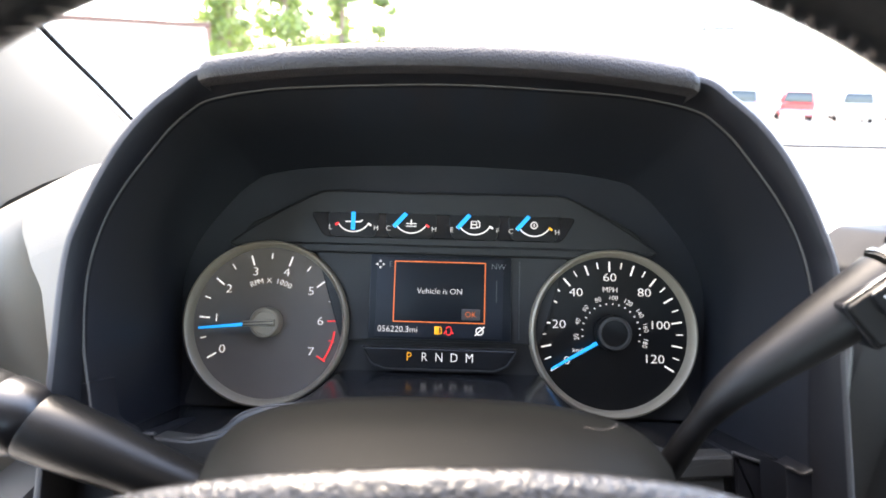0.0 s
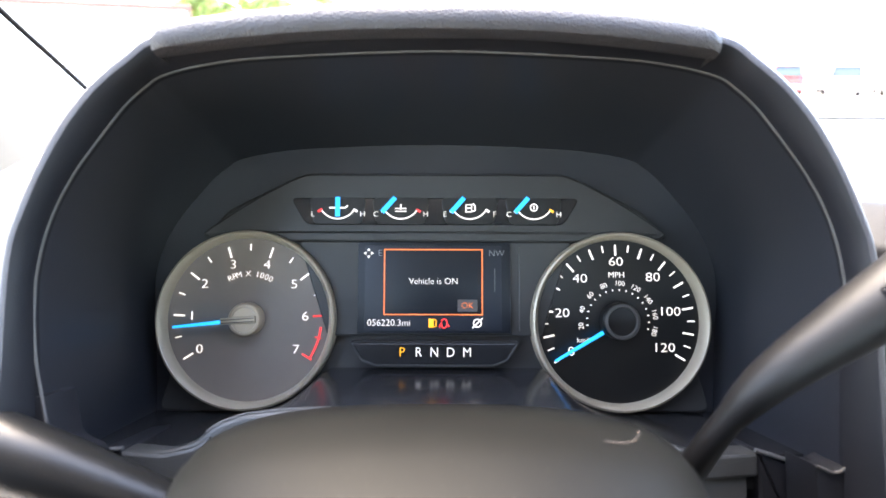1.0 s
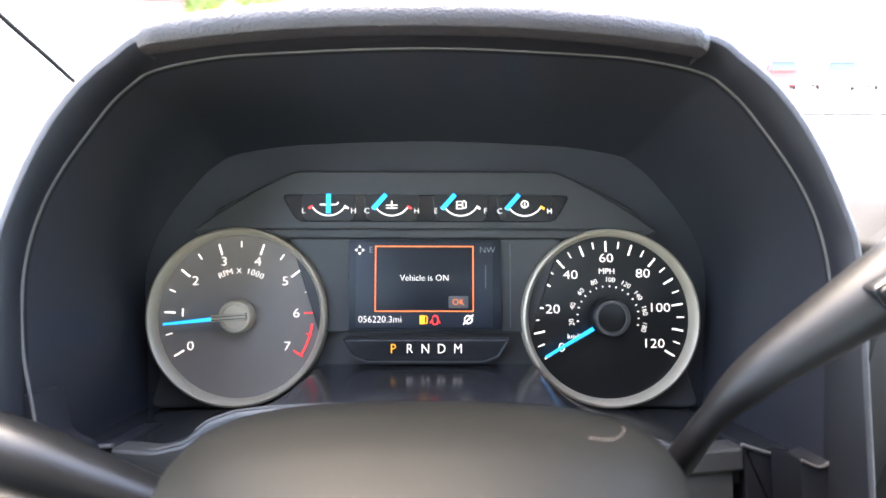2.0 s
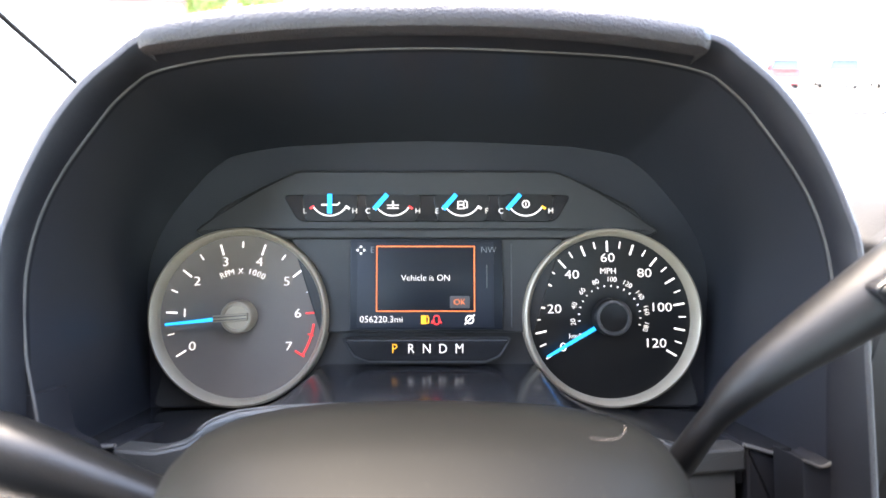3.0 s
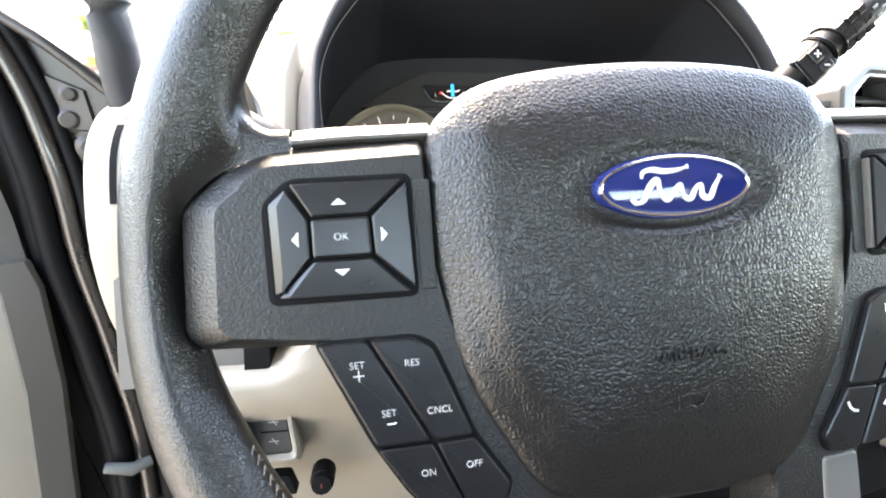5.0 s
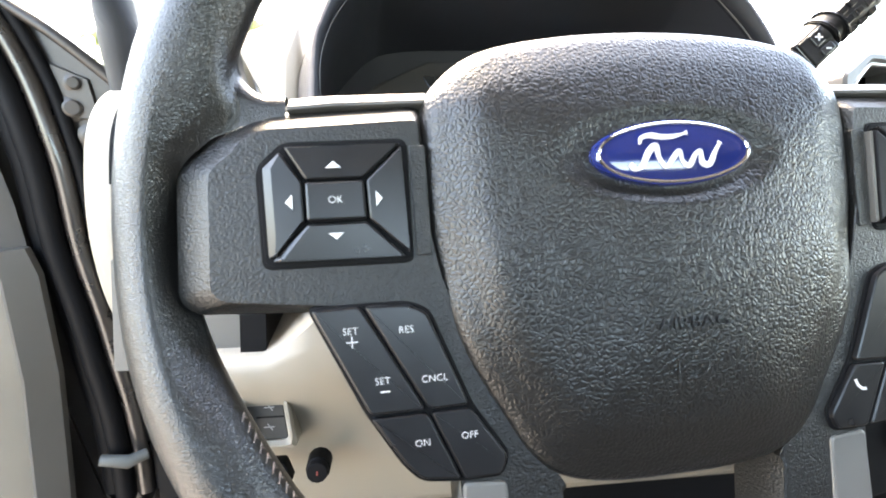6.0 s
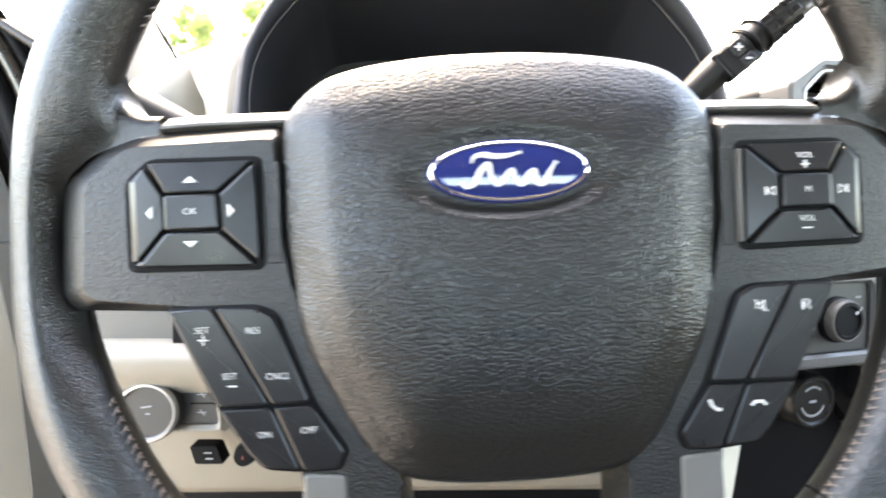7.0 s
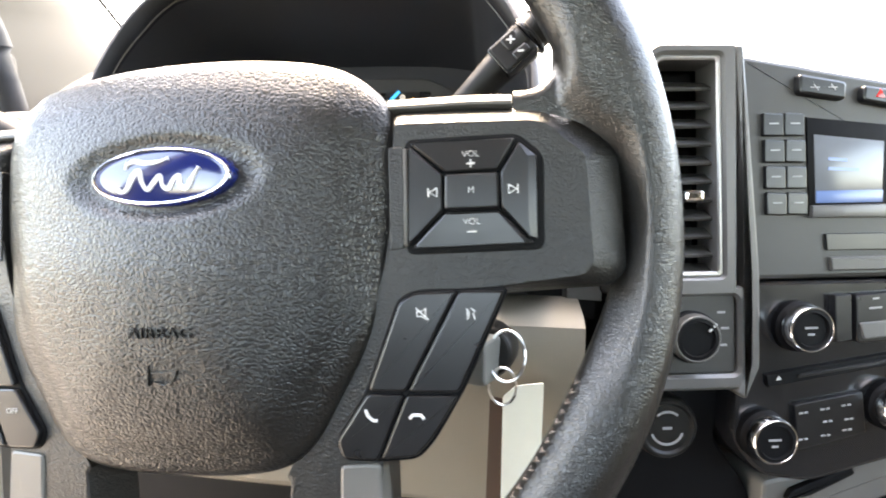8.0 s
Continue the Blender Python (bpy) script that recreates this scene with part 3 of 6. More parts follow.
# ---- hood round the cluster ----
def hood_loop(half, top, corner, base, shift=0.003):
    """Arch outline, open at the bottom: from the lower left up and over to the lower right."""
    f = top / 0.098
    h = [(half * 0.985, base), (half, base + 0.03), (half, -0.025), (half * 0.9995, 0.0), (half * 0.9916, 0.015), (half * 0.974, 0.0253 * f), (half * 0.9465, 0.0375 * f), (half * 0.913, 0.0495 * f), (half * 0.869, 0.062 * f), (half * 0.810, 0.074 * f), (half * 0.745, 0.0832 * f), (corner * 0.98, 0.0905 * f), (corner * 0.80, 0.0937 * f), (corner * 0.45, 0.0968 * f), (0, top)]
    p = [(shift - x, y) for x, y in h] + [(shift + x, y) for x, y in h[-2::-1]]
    return [(q[0], q[1]) for q in curve_through([(a, b, 0) for a, b in p], 5)]


def seam_loop(half, top, base, shift):
    """The outline of the seam inside the hood: flat top, tight shoulders, straight slopes."""
    f = top / 0.0894
    h = [(half * 0.965, base), (half * 0.982, -0.045), (half, -0.006), (half * 0.9966, 0.008), (half * 0.980, 0.0205 * f), (half * 0.953, 0.032 * f), (half * 0.916, 0.0428 * f), (half * 0.879, 0.0514 * f), (half * 0.839, 0.060 * f), (half * 0.799, 0.068 * f), (half * 0.752, 0.0748 * f), (half * 0.700, 0.0800 * f), (half * 0.570, 0.0846 * f), (half * 0.403, 0.0871 * f), (0, top)]
    p = [(shift - x, y) for x, y in h] + [(shift + x, y) for x, y in h[-2::-1]]
    return [(q[0], q[1]) for q in curve_through([(a, b, 0) for a, b in p], 5)]


def build_hood():
    h = thing("cluster_hood", MC, "dark plastic hood arching over the instrument cluster, its brow grained", "dashboard hood")
    inner0 = seam_loop(0.153, 0.076, -0.105, 0.0)
    mids = [(seam_loop(0.153 - 0.003 * k, 0.076 + 0.0134 * k ** 0.8, -0.105, 0.0035 * k), -0.022 + 0.094 * k) for k in (0.2, 0.4, 0.6, 0.8)]
    inner1 = seam_loop(0.1498, 0.0892, -0.105, 0.0033)
    inner2 = seam_loop(0.1490, 0.0894, -0.105, 0.0033)
    lip0 = hood_loop(0.1492, 0.0915, 0.104, -0.115, 0.0036)
    lip1 = hood_loop(0.1510, 0.0945, 0.105, -0.115, 0.0034)
    band = [(lip1, 0.0868), (hood_loop(0.1524, 0.0965, 0.106, -0.115, 0.0034), 0.0872), (hood_loop(0.1550, 0.0982, 0.108, -0.115, 0.0034), 0.0850), (hood_loop(0.1572, 0.0990, 0.110, -0.115, 0.0034), 0.0790)]
    out2 = hood_loop(0.170, 0.098, 0.118, -0.115, 0.002)
    out3 = hood_loop(0.182, 0.080, 0.127, -0.115, 0.0)
    part("lining", loft([flat(inner0, -0.022)] + [flat(l, w) for l, w in mids] + [flat(inner1, 0.0735)], False, False, False), HOODIN, h, "", 80)
    # Added unseen slab that stops light leaking in behind the lining.
    part("leak_stop", slab(fillet(hood_loop(0.176, 0.090, 0.122, -0.105, 0.0), 0.002, 1), -0.034, -0.0225, 0.001), RUBBER, h)
    # the seam curls inwards at both lower corners
    curl_l = [(-0.1457, -0.012), (-0.1440, -0.0270), (-0.1410, -0.0404), (-0.1379, -0.0535), (-0.1361, -0.0575), (-0.1323, -0.0599), (-0.1281, -0.0617), (-0.1264, -0.0642)]
    curl_r = [(0.1525, -0.012), (0.1531, -0.0270), (0.1531, -0.0408), (0.1530, -0.0571), (0.1517, -0.0615), (0.1487, -0.0651), (0.1449, -0.0663), (0.1412, -0.0649), (0.1388, -0.0639)]
    ease = lambda pts: [(p[0], p[1]) for p in curve_through([(x, y, 0) for x, y in pts], 4)]
    curl_l, curl_r = ease(curl_l), ease(curl_r)
    part("piping", sweep([(x, y, 0.0766) for x, y in curl_l[::-1] + [p for p in inner2 if p[1] > -0.006] + curl_r], 0.0006, 8), SEAM, h, "thin pale seam line round the opening")
    for curl, edge in ((curl_l, -0.1500), (curl_r, 0.1560)):
        low = [p for p in curl if p[1] < -0.040]
        part("corner_gusset", slab(low + [(curl[-1][0], -0.115), (edge, -0.115), (edge, -0.040)], 0.0600, 0.0764, 0.0003), HOODLIP, h)
    part("lip", loft([flat(inner1, 0.0735), flat(inner2, 0.0775), flat(lip0, 0.0850), flat(lip1, 0.0868)], False, False, False), HOODLIP, h, "", 80)
    part("front_band", loft([flat(l, w) for l, w in band], False, False, False), BAND, h, "mauve grey outer band of the hood", 80)
    part("shell", loft([flat(band[-1][0], 0.0790), flat(hood_loop(0.162, 0.099, 0.112, -0.115, 0.003), 0.060), flat(out2, 0.030), flat(out3, -0.06)], False, False, False), SOFT, h, "", 80)
    u0 = 0.1790
    pts = curve_through([(u0 - 0.002, 0.012, 0.030), (u0, 0.004, 0.050), (u0 - 0.0015, -0.012, 0.059), (u0 - 0.006, -0.040, 0.060), (u0 - 0.013, -0.062, 0.060), (u0 - 0.016, -0.085, 0.058)], 6)
    part("side_strip", sweep(pts, 0.0036, 12), GREYTRIM, h, "satin grey strip beside the hood")
    cheek = fillet([(-0.1600, 0.0570), (-0.1640, 0.0555), (-0.1948, 0.0420), (-0.2020, 0.0363), (-0.2002, 0.0295), (-0.1935, 0.0189), (-0.1874, 0.0057), (-0.1824, -0.0152), (-0.1780, -0.0358), (-0.1732, -0.0560), (-0.172, -0.110), (-0.1600, -0.110)], 0.012)
    hub = Vector((-0.178, -0.015))
    part("side_cheek", loft([flat([tuple(hub + (Vector(p) - hub) * f) for p in cheek], w) for f, w in ((1.05, -0.130), (1.02, 0.0), (1.0, 0.032), (0.985, 0.040), (0.955, 0.0455), (0.90, 0.0495), (0.80, 0.0520), (0.5, 0.0535))]), STONE, h, "pale panel beside the hood", 80)
    part("cheek_trim", sweep(curve_through([(-0.1935, 0.0200, 0.0380), (-0.1880, 0.0055, 0.0410), (-0.1830, -0.0155, 0.0420), (-0.1785, -0.0360, 0.0420), (-0.1735, -0.0580, 0.0420)], 5), 0.0016, 8), GREYTRIM, h, "thin satin edge")
    # grained brow cap between the two notches
    rows = []
    for i in range(61):
        u = -0.0978 + 0.1988 * i / 60
        k = abs(u - 0.0016) / 0.0994
        top, low = 0.1004 - 0.0088 * k ** 2.4, 0.0892 - 0.0078 * k ** 2.2
        e = 0.0 if k < 0.975 else (k - 0.975) * 0.06
        rows.append([(u, low + 0.0005, 0.0860), (u, low, 0.0905 - e), (u, low + 0.0006, 0.0930 - e), (u, low + 0.0026, 0.0945 - e), (u, top - 0.0040 - e, 0.0946 - e), (u, top - 0.0014 - e, 0.0932 - e), (u, top - e, 0.0895), (u, top + 0.0008 - e, 0.080), (u, top + 0.0004 - e, 0.050), (u, top - 0.004, 0.0)])
    part("brow", loft(rows, True, True, False), BROW, h, "grained soft brow cap")
    return h


build_cluster()
build_hood()


# ---- steering wheel ----
HUB = [(0, 0.0597), (0.035, 0.0582), (0.065, 0.0533), (0.082, 0.0444), (0.0900, 0.030), (0.0912, -0.010), (0.087, -0.032), (0.078, -0.060), (0.0665, -0.082), (0.0560, -0.0995), (0.044, -0.1085), (0.025, -0.1120), (0, -0.1127)]
HUBLOOP = smooth_loop(HUB + [(-x, y) for x, y in HUB[-2:0:-1]], 6)


RIM_C, RIM_R = (0.0, -0.0125), 0.1955


def rim_form(a):
    """Shape of the rim at an angle: swell of the radius, half widths, centre height, tuck."""
    ca, sa = math.cos(a), math.sin(a)
    side = math.degrees(math.atan2(sa, abs(ca)))
    tuck = 1 / (1 + math.exp((abs(side) - (10.0 if side > 0 else 14.5)) / (3.2 if side > 0 else 5.0)))
    crown = 1 / (1 + math.exp((48 - side) / 7))
    near = math.exp(-(side / 20) ** 2)
    rr = 0.0162 - 0.0026 * crown + 0.0012 * math.exp(-((abs(side) - 20) / 14) ** 2)
    return 0.0035 * near + 0.0012 * crown, rr, 0.0150 - 0.0015 * crown, -0.002 - 0.0130 * near + 0.004 * crown, tuck


def step(x, lo, hi):
    t = max(0.0, min(1.0, (x - lo) / (hi - lo)))
    return t * t * (3 - 2 * t)


def root_height(u, v, fan=1.0):
    """Front of the leather where the rim flows into the spoke."""
    du, dv = u - RIM_C[0], v - RIM_C[1]
    rho, a = math.hypot(du, dv), math.atan2(dv, du)
    deg = math.degrees(a)
    shift, rr, rw, base, tuck = rim_form(a)
    wide = 1 + 0.45 * fan * step(deg, 6, 13) * (1 - step(deg, 18, 29))
    x = rho - RIM_R - shift
    x = x / (rr * wide * (1 - 0.44 * tuck)) if x < 0 else x / rr
    hr = base + rw * math.sqrt(max(0.0, 1 - x * x)) * (1 - 1.15 * tuck * max(0.0, -x)) if abs(x) < 1 else base - 0.02 * (abs(x) - 1)
    hp, k = -0.0055 - 0.02 * (1 - step(deg, 2, 10)), 0.0050
    e = max(0.0, k - abs(hr - hp)) / k
    return max(hr, hp) + e * e * k * 0.25


def polar(rho, deg):
    return (RIM_C[0] + rho * math.cos(radians(deg)), RIM_C[1] + rho * math.sin(radians(deg)))


def along(pts, n):
    """n + 1 points evenly spaced on a smooth line."""
    q = [Vector(p) for p in curve_through([(x, y, 0) for x, y in pts], 10)]
    d = [0.0]
    for a, b in zip(q, q[1:]):
        d.append(d[-1] + (b - a).length)
    out, k = [], 0
    for i in range(n + 1):
        t = d[-1] * i / n
        while k < len(d) - 2 and d[k + 1] < t:
            k += 1
        f = (t - d[k]) / max(1e-9, d[k + 1] - d[k])
        p = q[k].lerp(q[k + 1], max(0.0, min(1.0, f)))
        out.append(Vector((p.x, p.y)))
    return out


def root_mesh(side):
    """Leather fanning from the rim on to the spoke, up to the trim strip."""
    n, m = 44, 30
    top = along([polar(0.2000, 36), polar(0.1905, 31.5), polar(0.1845, 28), polar(0.1812, 25), polar(0.1790, 23), polar(0.1758, 21.4), polar(0.171, 20.5), polar(0.166, 20.25), (0.1520, 0.0446), (0.1477, 0.0446)], n)
    low = along([polar(0.2000, -4), polar(0.1950, 2.5), (0.1890, 0.0135), (0.1742, 0.0272), (0.1571, 0.0337), (0.1520, 0.0345), (0.1477, 0.0347)], n)
    left, right = along([polar(0.2000, 36), polar(0.2005, 16), polar(0.2000, -4)], m), along([(0.1477, 0.0446), (0.1477, 0.0347)], m)
    rows = []
    for i in range(n + 1):
        s = i / n
        row = []
        for j in range(m + 1):
            t = (j / m) ** 1.5
            rt = right[0].lerp(right[-1], t)
            f = t * m
            k = min(m - 1, int(f))
            lf = left[k].lerp(left[k + 1], f - k)
            p = top[i] * (1 - t) + low[i] * t + lf * (1 - s) + rt * s - (left[0] * (1 - s) * (1 - t) + right[0] * s * (1 - t) + left[-1] * (1 - s) * t + right[-1] * s * t)
            free = 1 - step(math.hypot(p.x - RIM_C[0], p.y - RIM_C[1]), 0.1765, 0.1835)
            d = (p - top[i]).length
            w = root_height(p.x, p.y, step(d, 0, 0.014)) + 0.0002
            r = 0.0062
            if d < r:
                w -= free * (r - math.sqrt(r * r - (r - d) ** 2))
            row.append((side * p.x, p.y, w))
        x, y, w = row[0]
        row = [(x, y, w - 0.012), (x, y, w - 0.004)] + row
        rows.append(row)
    bm = loft(rows, False, False, False)
    return bm


def top_line(u):
    """Where the face of the hub turns over into its upper facet."""
    return 0.0510 - 2.2 * u * u


def hub_mesh():
    c = Vector((0, -0.025))
    rings = []
    rim = inset(HUBLOOP, -0.0065)
    for d, w in ((0.0270, -0.032), (0.0170, -0.020), (0.0080, -0.010), (0.0022, -0.003), (0.0004, -0.0008), (0.0, 0.0010), (0.0006, 0.0028), (0.0022, 0.0046), (0.0046, 0.0060), (0.0078, 0.0070), (0.0115, 0.0077)):
        rings.append(flat(inset(rim, d), w))
    base = inset(rim, 0.0115)
    for k in range(1, 60):
        s = 1 - k / 60
        ring = []
        for p in base:
            q = c + (Vector(p) - c) * s
            w = 0.0077 + 0.0095 * (1 - s ** 2.2)
            e = math.hypot(q.x / 0.0345, (q.y - 0.0107) / 0.0140)
            if e < 1.45:
                f = min(1, (1.45 - e) / 0.45)
                w -= 0.0026 * f * f * (3 - 2 * f)
            ring.append((q.x, q.y, w))
        rings.append(ring)
    for ring in rings:
        for n, p in enumerate(ring):
            crease = 0.0735 - 0.10 * max(0.0, -p[1] - 0.005)
            over = math.log1p(math.exp((abs(p[0]) - crease) / 0.0018)) * 0.0018
            fade = step(p[1], -0.062, -0.020)
            raised = 0.0024 * step(-p[1], 0.0, 0.035) * step(p[2], 0.0060, 0.0110)
            ring[n] = (p[0], p[1], p[2] + raised - 0.30 * over * fade - 1.0 * max(0.0, p[1] - 0.027) ** 2 - 0.20 * math.log1p(math.exp((p[1] - top_line(p[0])) / 0.0022)) * 0.0022)
    return loft(rings)


def pad_buttons(parent, side):
    """The four-way pad on a spoke: side -1 left, 1 right."""
    m = (lambda p: p) if side < 0 else mirrored
    o = [(-0.1561, 0.0134), (-0.1472, 0.0206), (-0.1050, 0.0206), (-0.1041, -0.0222), (-0.1556, -0.0213)]
    i = [(-0.1408, 0.0070), (-0.1194, 0.0070), (-0.1190, -0.0074), (-0.1408, -0.0074)]
    part("pad_well", slab(m(fillet(inset(o, -0.0016), 0.003)), -0.016, 0.0025, 0.0002), RUBBER, parent)
    g = 0.00035
    quads = [[(o[1][0] - 0.0006, o[1][1]), o[2], (i[1][0] - g, i[1][1] + 3 * g), (i[0][0] + g, i[0][1] + 3 * g)],
             [(o[2][0] + 0.0004, o[2][1] - 0.0010), (o[3][0] + 0.0004, o[3][1] + 0.0012), (i[2][0] + 3 * g, i[2][1]), (i[1][0] + 3 * g, i[1][1])],
             [(o[3][0] - 0.0012, o[3][1]), (o[4][0] + 0.0012, o[4][1]), (i[3][0] + g, i[3][1] - 3 * g), (i[2][0] - g, i[2][1] - 3 * g)],
             [(o[4][0], o[4][1] + 0.0012), o[0], (o[1][0] - 0.0022, o[1][1] - 0.0018), (i[0][0] - 3 * g, i[0][1]), (i[3][0] - 3 * g, i[3][1])]]
    names = ("up_button", "inner_button", "down_button", "outer_button")
    for q, nm in zip(quads, names):
        q = m(q)
        c = Vector((side * 0.130, 0.0))
        lift = lambda p: 0.0062 - 0.045 * max(0, (Vector(p) - c).length - 0.010)
        r = fillet(q, 0.0008, 3)
        far = [max(0.0, min(1.0, (abs(p[0]) - 0.1505) / 0.003)) for p in r]
        mid = [tuple(Vector(p).lerp(Vector(q), 0.25)) for p, q in zip(r, inset(r, 0.0008))]
        ins = [(p[0] - side * 0.0026 * k, p[1]) for p, k in zip(inset(r, 0.0008), far)]
        part(nm, loft([flat(r, -0.012), [(p[0], p[1], lift(p) - 0.0008 - 0.0018 * k) for p, k in zip(r, far)], [(p[0], p[1], lift(p) - 0.0003 - 0.0013 * k) for p, k in zip(mid, far)], [(p[0], p[1], lift(p)) for p in ins]]), BUTTON, parent, "", 25)
    part("centre_button", slab(m(fillet(i, 0.0015)), -0.012, 0.0072, 0.0010), BUTTON, parent)
    return m


def icon(parent, name, lines, at, width=0.0007, mat=None, w=(0.0044, 0.0049)):
    bm = bmesh.new()
    for l in lines:
        ribbon([(at[0] + x, at[1] + y) for x, y in l], width, w[0], w[1], bm=bm)
    return part(name, bm, mat or WHITE, parent)


def triangle(parent, c, d, w):
    d = Vector(d)
    n = Vector((-d.y, d.x))
    c = Vector(c)
    part("arrow_mark", slab([tuple(c - d * 0.0010 - n * 0.0028), tuple(c - d * 0.0010 + n * 0.0028), tuple(c + d * 0.0014)], w - 0.0010, w, 0.00004), WHITE, parent)


def build_wheel():
    w = thing("steering_wheel", MW, "black leather steering wheel with grained airbag cover and silver spoke trim", "steering wheel")
    # rim
    rc, R = RIM_C, RIM_R
    rings, n = [], 52
    for k in range(288):
        a = 2 * math.pi * k / 288
        ca, sa = math.cos(a), math.sin(a)
        shift, rr, rw, base, tuck = rim_form(a)
        ring = []
        for j in range(n):
            p = 2 * math.pi * j / n
            x = math.cos(p)
            r = rr * x * (1 - 0.44 * tuck if x < 0 else 1) + shift
            up = math.sin(p) * (1 - 1.15 * tuck * max(0.0, -x) if math.sin(p) > 0 else 1)
            ring.append((rc[0] + (R + r) * ca, rc[1] + (R + r) * sa, base + rw * up))
        rings.append(ring)
    rings.append(rings[0])
    rim = part("rim", loft(rings, False, False), LEATHER, w, "black leather-wrapped rim", 120)
    # cross-stitched seam along the inner side
    st = bmesh.new()
    for k in range(264):
        a = 2 * math.pi * (k + 0.5) / 264
        deg = math.degrees(a) % 360
        if min(abs(deg), abs(deg - 180), abs(deg - 360)) < (32 if deg < 180 else 20):
            continue
        mid = 186 if deg < 180 else 163
        for sgn in (1, -1):
            pts = []
            for b, da in ((mid + 8, -0.0078), (mid + 3, -0.0020), (mid - 7 * sgn, 0.0080)):
                bb, aa = radians(b), a + da * sgn * 0.9
                shift, rr, rw, base, tuck = rim_form(aa)
                x, y = math.cos(bb), math.sin(bb)
                r = R + shift + (rr - 0.0001) * x * (1 - 0.44 * tuck)
                pts.append((rc[0] + r * math.cos(aa), rc[1] + r * math.sin(aa), base + (rw - 0.0001) * y * (1 + 1.15 * tuck * x if y > 0 else 1)))
            sweep(pts, [0.0003, 0.0006, 0.0003], 6, bm=st)
    tagged(part("stitching", st, THREAD, rim), "grey cross stitching", kind="stuff")
    for a in (42, 138, 222, 318):
        c, s = math.cos(radians(a)), math.sin(radians(a))
        pts = [(rc[0] + (R + 0.0166 * math.cos(radians(b))) * c, rc[1] + (R + 0.0166 * math.cos(radians(b))) * s, -0.002 + 0.0153 * math.sin(radians(b))) for b in range(0, 360, 15)]
        part("seam", sweep(pts, 0.0006, 6, closed=True), RUBBER, rim)
    # hub
    hub = part("airbag_cover", hub_mesh(), AIRBAG, w, "grained black airbag cover", 60)
    lettering("airbag_word", "AIRBAG", 0.0066, (0.0012, -0.0548, 0.0191), BUTTON, hub, 0.0005, wide=1.28)
    icon(hub, "horn_mark", [[(-0.0068, 0.0042), (-0.0068, -0.0040)], [(-0.0050, 0.0012), (0.0066, 0.0022)], [(-0.0036, -0.0026), (0.0010, -0.0036), (0.0044, -0.0022), (0.0066, 0.0022)]], (0.0012, -0.0725), 0.0006, mat=AIRBAG, w=(0.0140, 0.0177))
    c0 = (0, 0.0107)
    em = part("emblem", loft([flat(oval(0.0332, 0.0130, 72, c0), 0.0125), flat(oval(0.0331, 0.0129, 72, c0), 0.0156), flat(oval(0.0326, 0.0125, 72, c0), 0.0165), flat(oval(0.0316, 0.0117, 72, c0), 0.0168)]), BLUE, hub, "blue oval emblem with silver edge line")
    part("silver_line", loft([flat(oval(0.0319, 0.0119, 72, c0), 0.0160), flat(oval(0.0319, 0.0119, 72, c0), 0.0169), flat(oval(0.0313, 0.0114, 72, c0), 0.0172), flat(oval(0.0306, 0.0108, 72, c0), 0.0170), flat(oval(0.0306, 0.0108, 72, c0), 0.0160)], False, False), CHROME, em, "bright silver edge line")
    dome = [flat(oval(0.0306 * f, 0.0108 * f, 72, c0), 0.0166 + 0.0014 * (1 - f * f)) for f in (1.0, 0.92, 0.8, 0.6, 0.35, 0.02)]
    part("enamel", loft(dome), BLUE, em, "deep blue enamel")
    sw = bmesh.new()

    def swash(pts, widths):
        line = curve_through([(x, y, 0) for x, y in pts], 6)
        n = len(line) - 1
        fat = [widths[min(len(widths) - 2, int(k / n * (len(widths) - 1)))] * (1 - f) + widths[min(len(widths) - 1, int(k / n * (len(widths) - 1)) + 1)] * f for k, f in ((k, (k / n * (len(widths) - 1)) % 1.0) for k in range(n + 1))]
        ribbon([(p[0], p[1]) for p in line], fat, 0.0168, 0.0182, bm=sw)

    swash([(-0.0150, 0.0140), (-0.0140, 0.0164), (-0.0105, 0.0172), (-0.0060, 0.0164), (-0.0005, 0.0166), (0.0048, 0.0178)], (0.0006, 0.0016, 0.0022, 0.0018, 0.0006))
    swash([(-0.0192, 0.0066), (-0.0176, 0.0046), (-0.0146, 0.0056), (-0.0116, 0.0108), (-0.0086, 0.0132), (-0.0076, 0.0088), (-0.0050, 0.0050), (-0.0020, 0.0078), (0.0010, 0.0108), (0.0022, 0.0066), (0.0050, 0.0052), (0.0076, 0.0092), (0.0098, 0.0104), (0.0104, 0.0062), (0.0134, 0.0052), (0.0160, 0.0098), (0.0186, 0.0136)], (0.0018, 0.0014, 0.0026, 0.0020, 0.0014, 0.0022, 0.0014, 0.0022, 0.0014, 0.0022, 0.0020, 0.0006))
    part("scroll_mark", sw, WHITE, em, "silver white flowing mark")
    # column boss behind
    part("boss", lathe([(0.062, -0.085), (0.066, -0.030), (0.070, -0.014)], 48, (0, -0.02)), BEZEL, w)
    spoke = [(-0.1893, 0.0165), (-0.1742, 0.0292), (-0.1571, 0.0357), (-0.0945, 0.0380), (-0.0955, -0.010), (-0.0915, -0.032), (-0.0825, -0.060), (-0.0705, -0.083), (-0.0600, -0.103), (-0.0470, -0.1165), (-0.044, -0.165), (-0.060, -0.196), (-0.098, -0.180), (-0.0900, -0.145), (-0.0895, -0.108), (-0.0945, -0.094), (-0.108, -0.066), (-0.128, -0.0425), (-0.1852, -0.0392), (-0.1911, -0.0332)]
    for side in (-1, 1):
        m = (lambda p: p) if side < 0 else mirrored
        o = fillet(spoke, 0.006)
        front = []
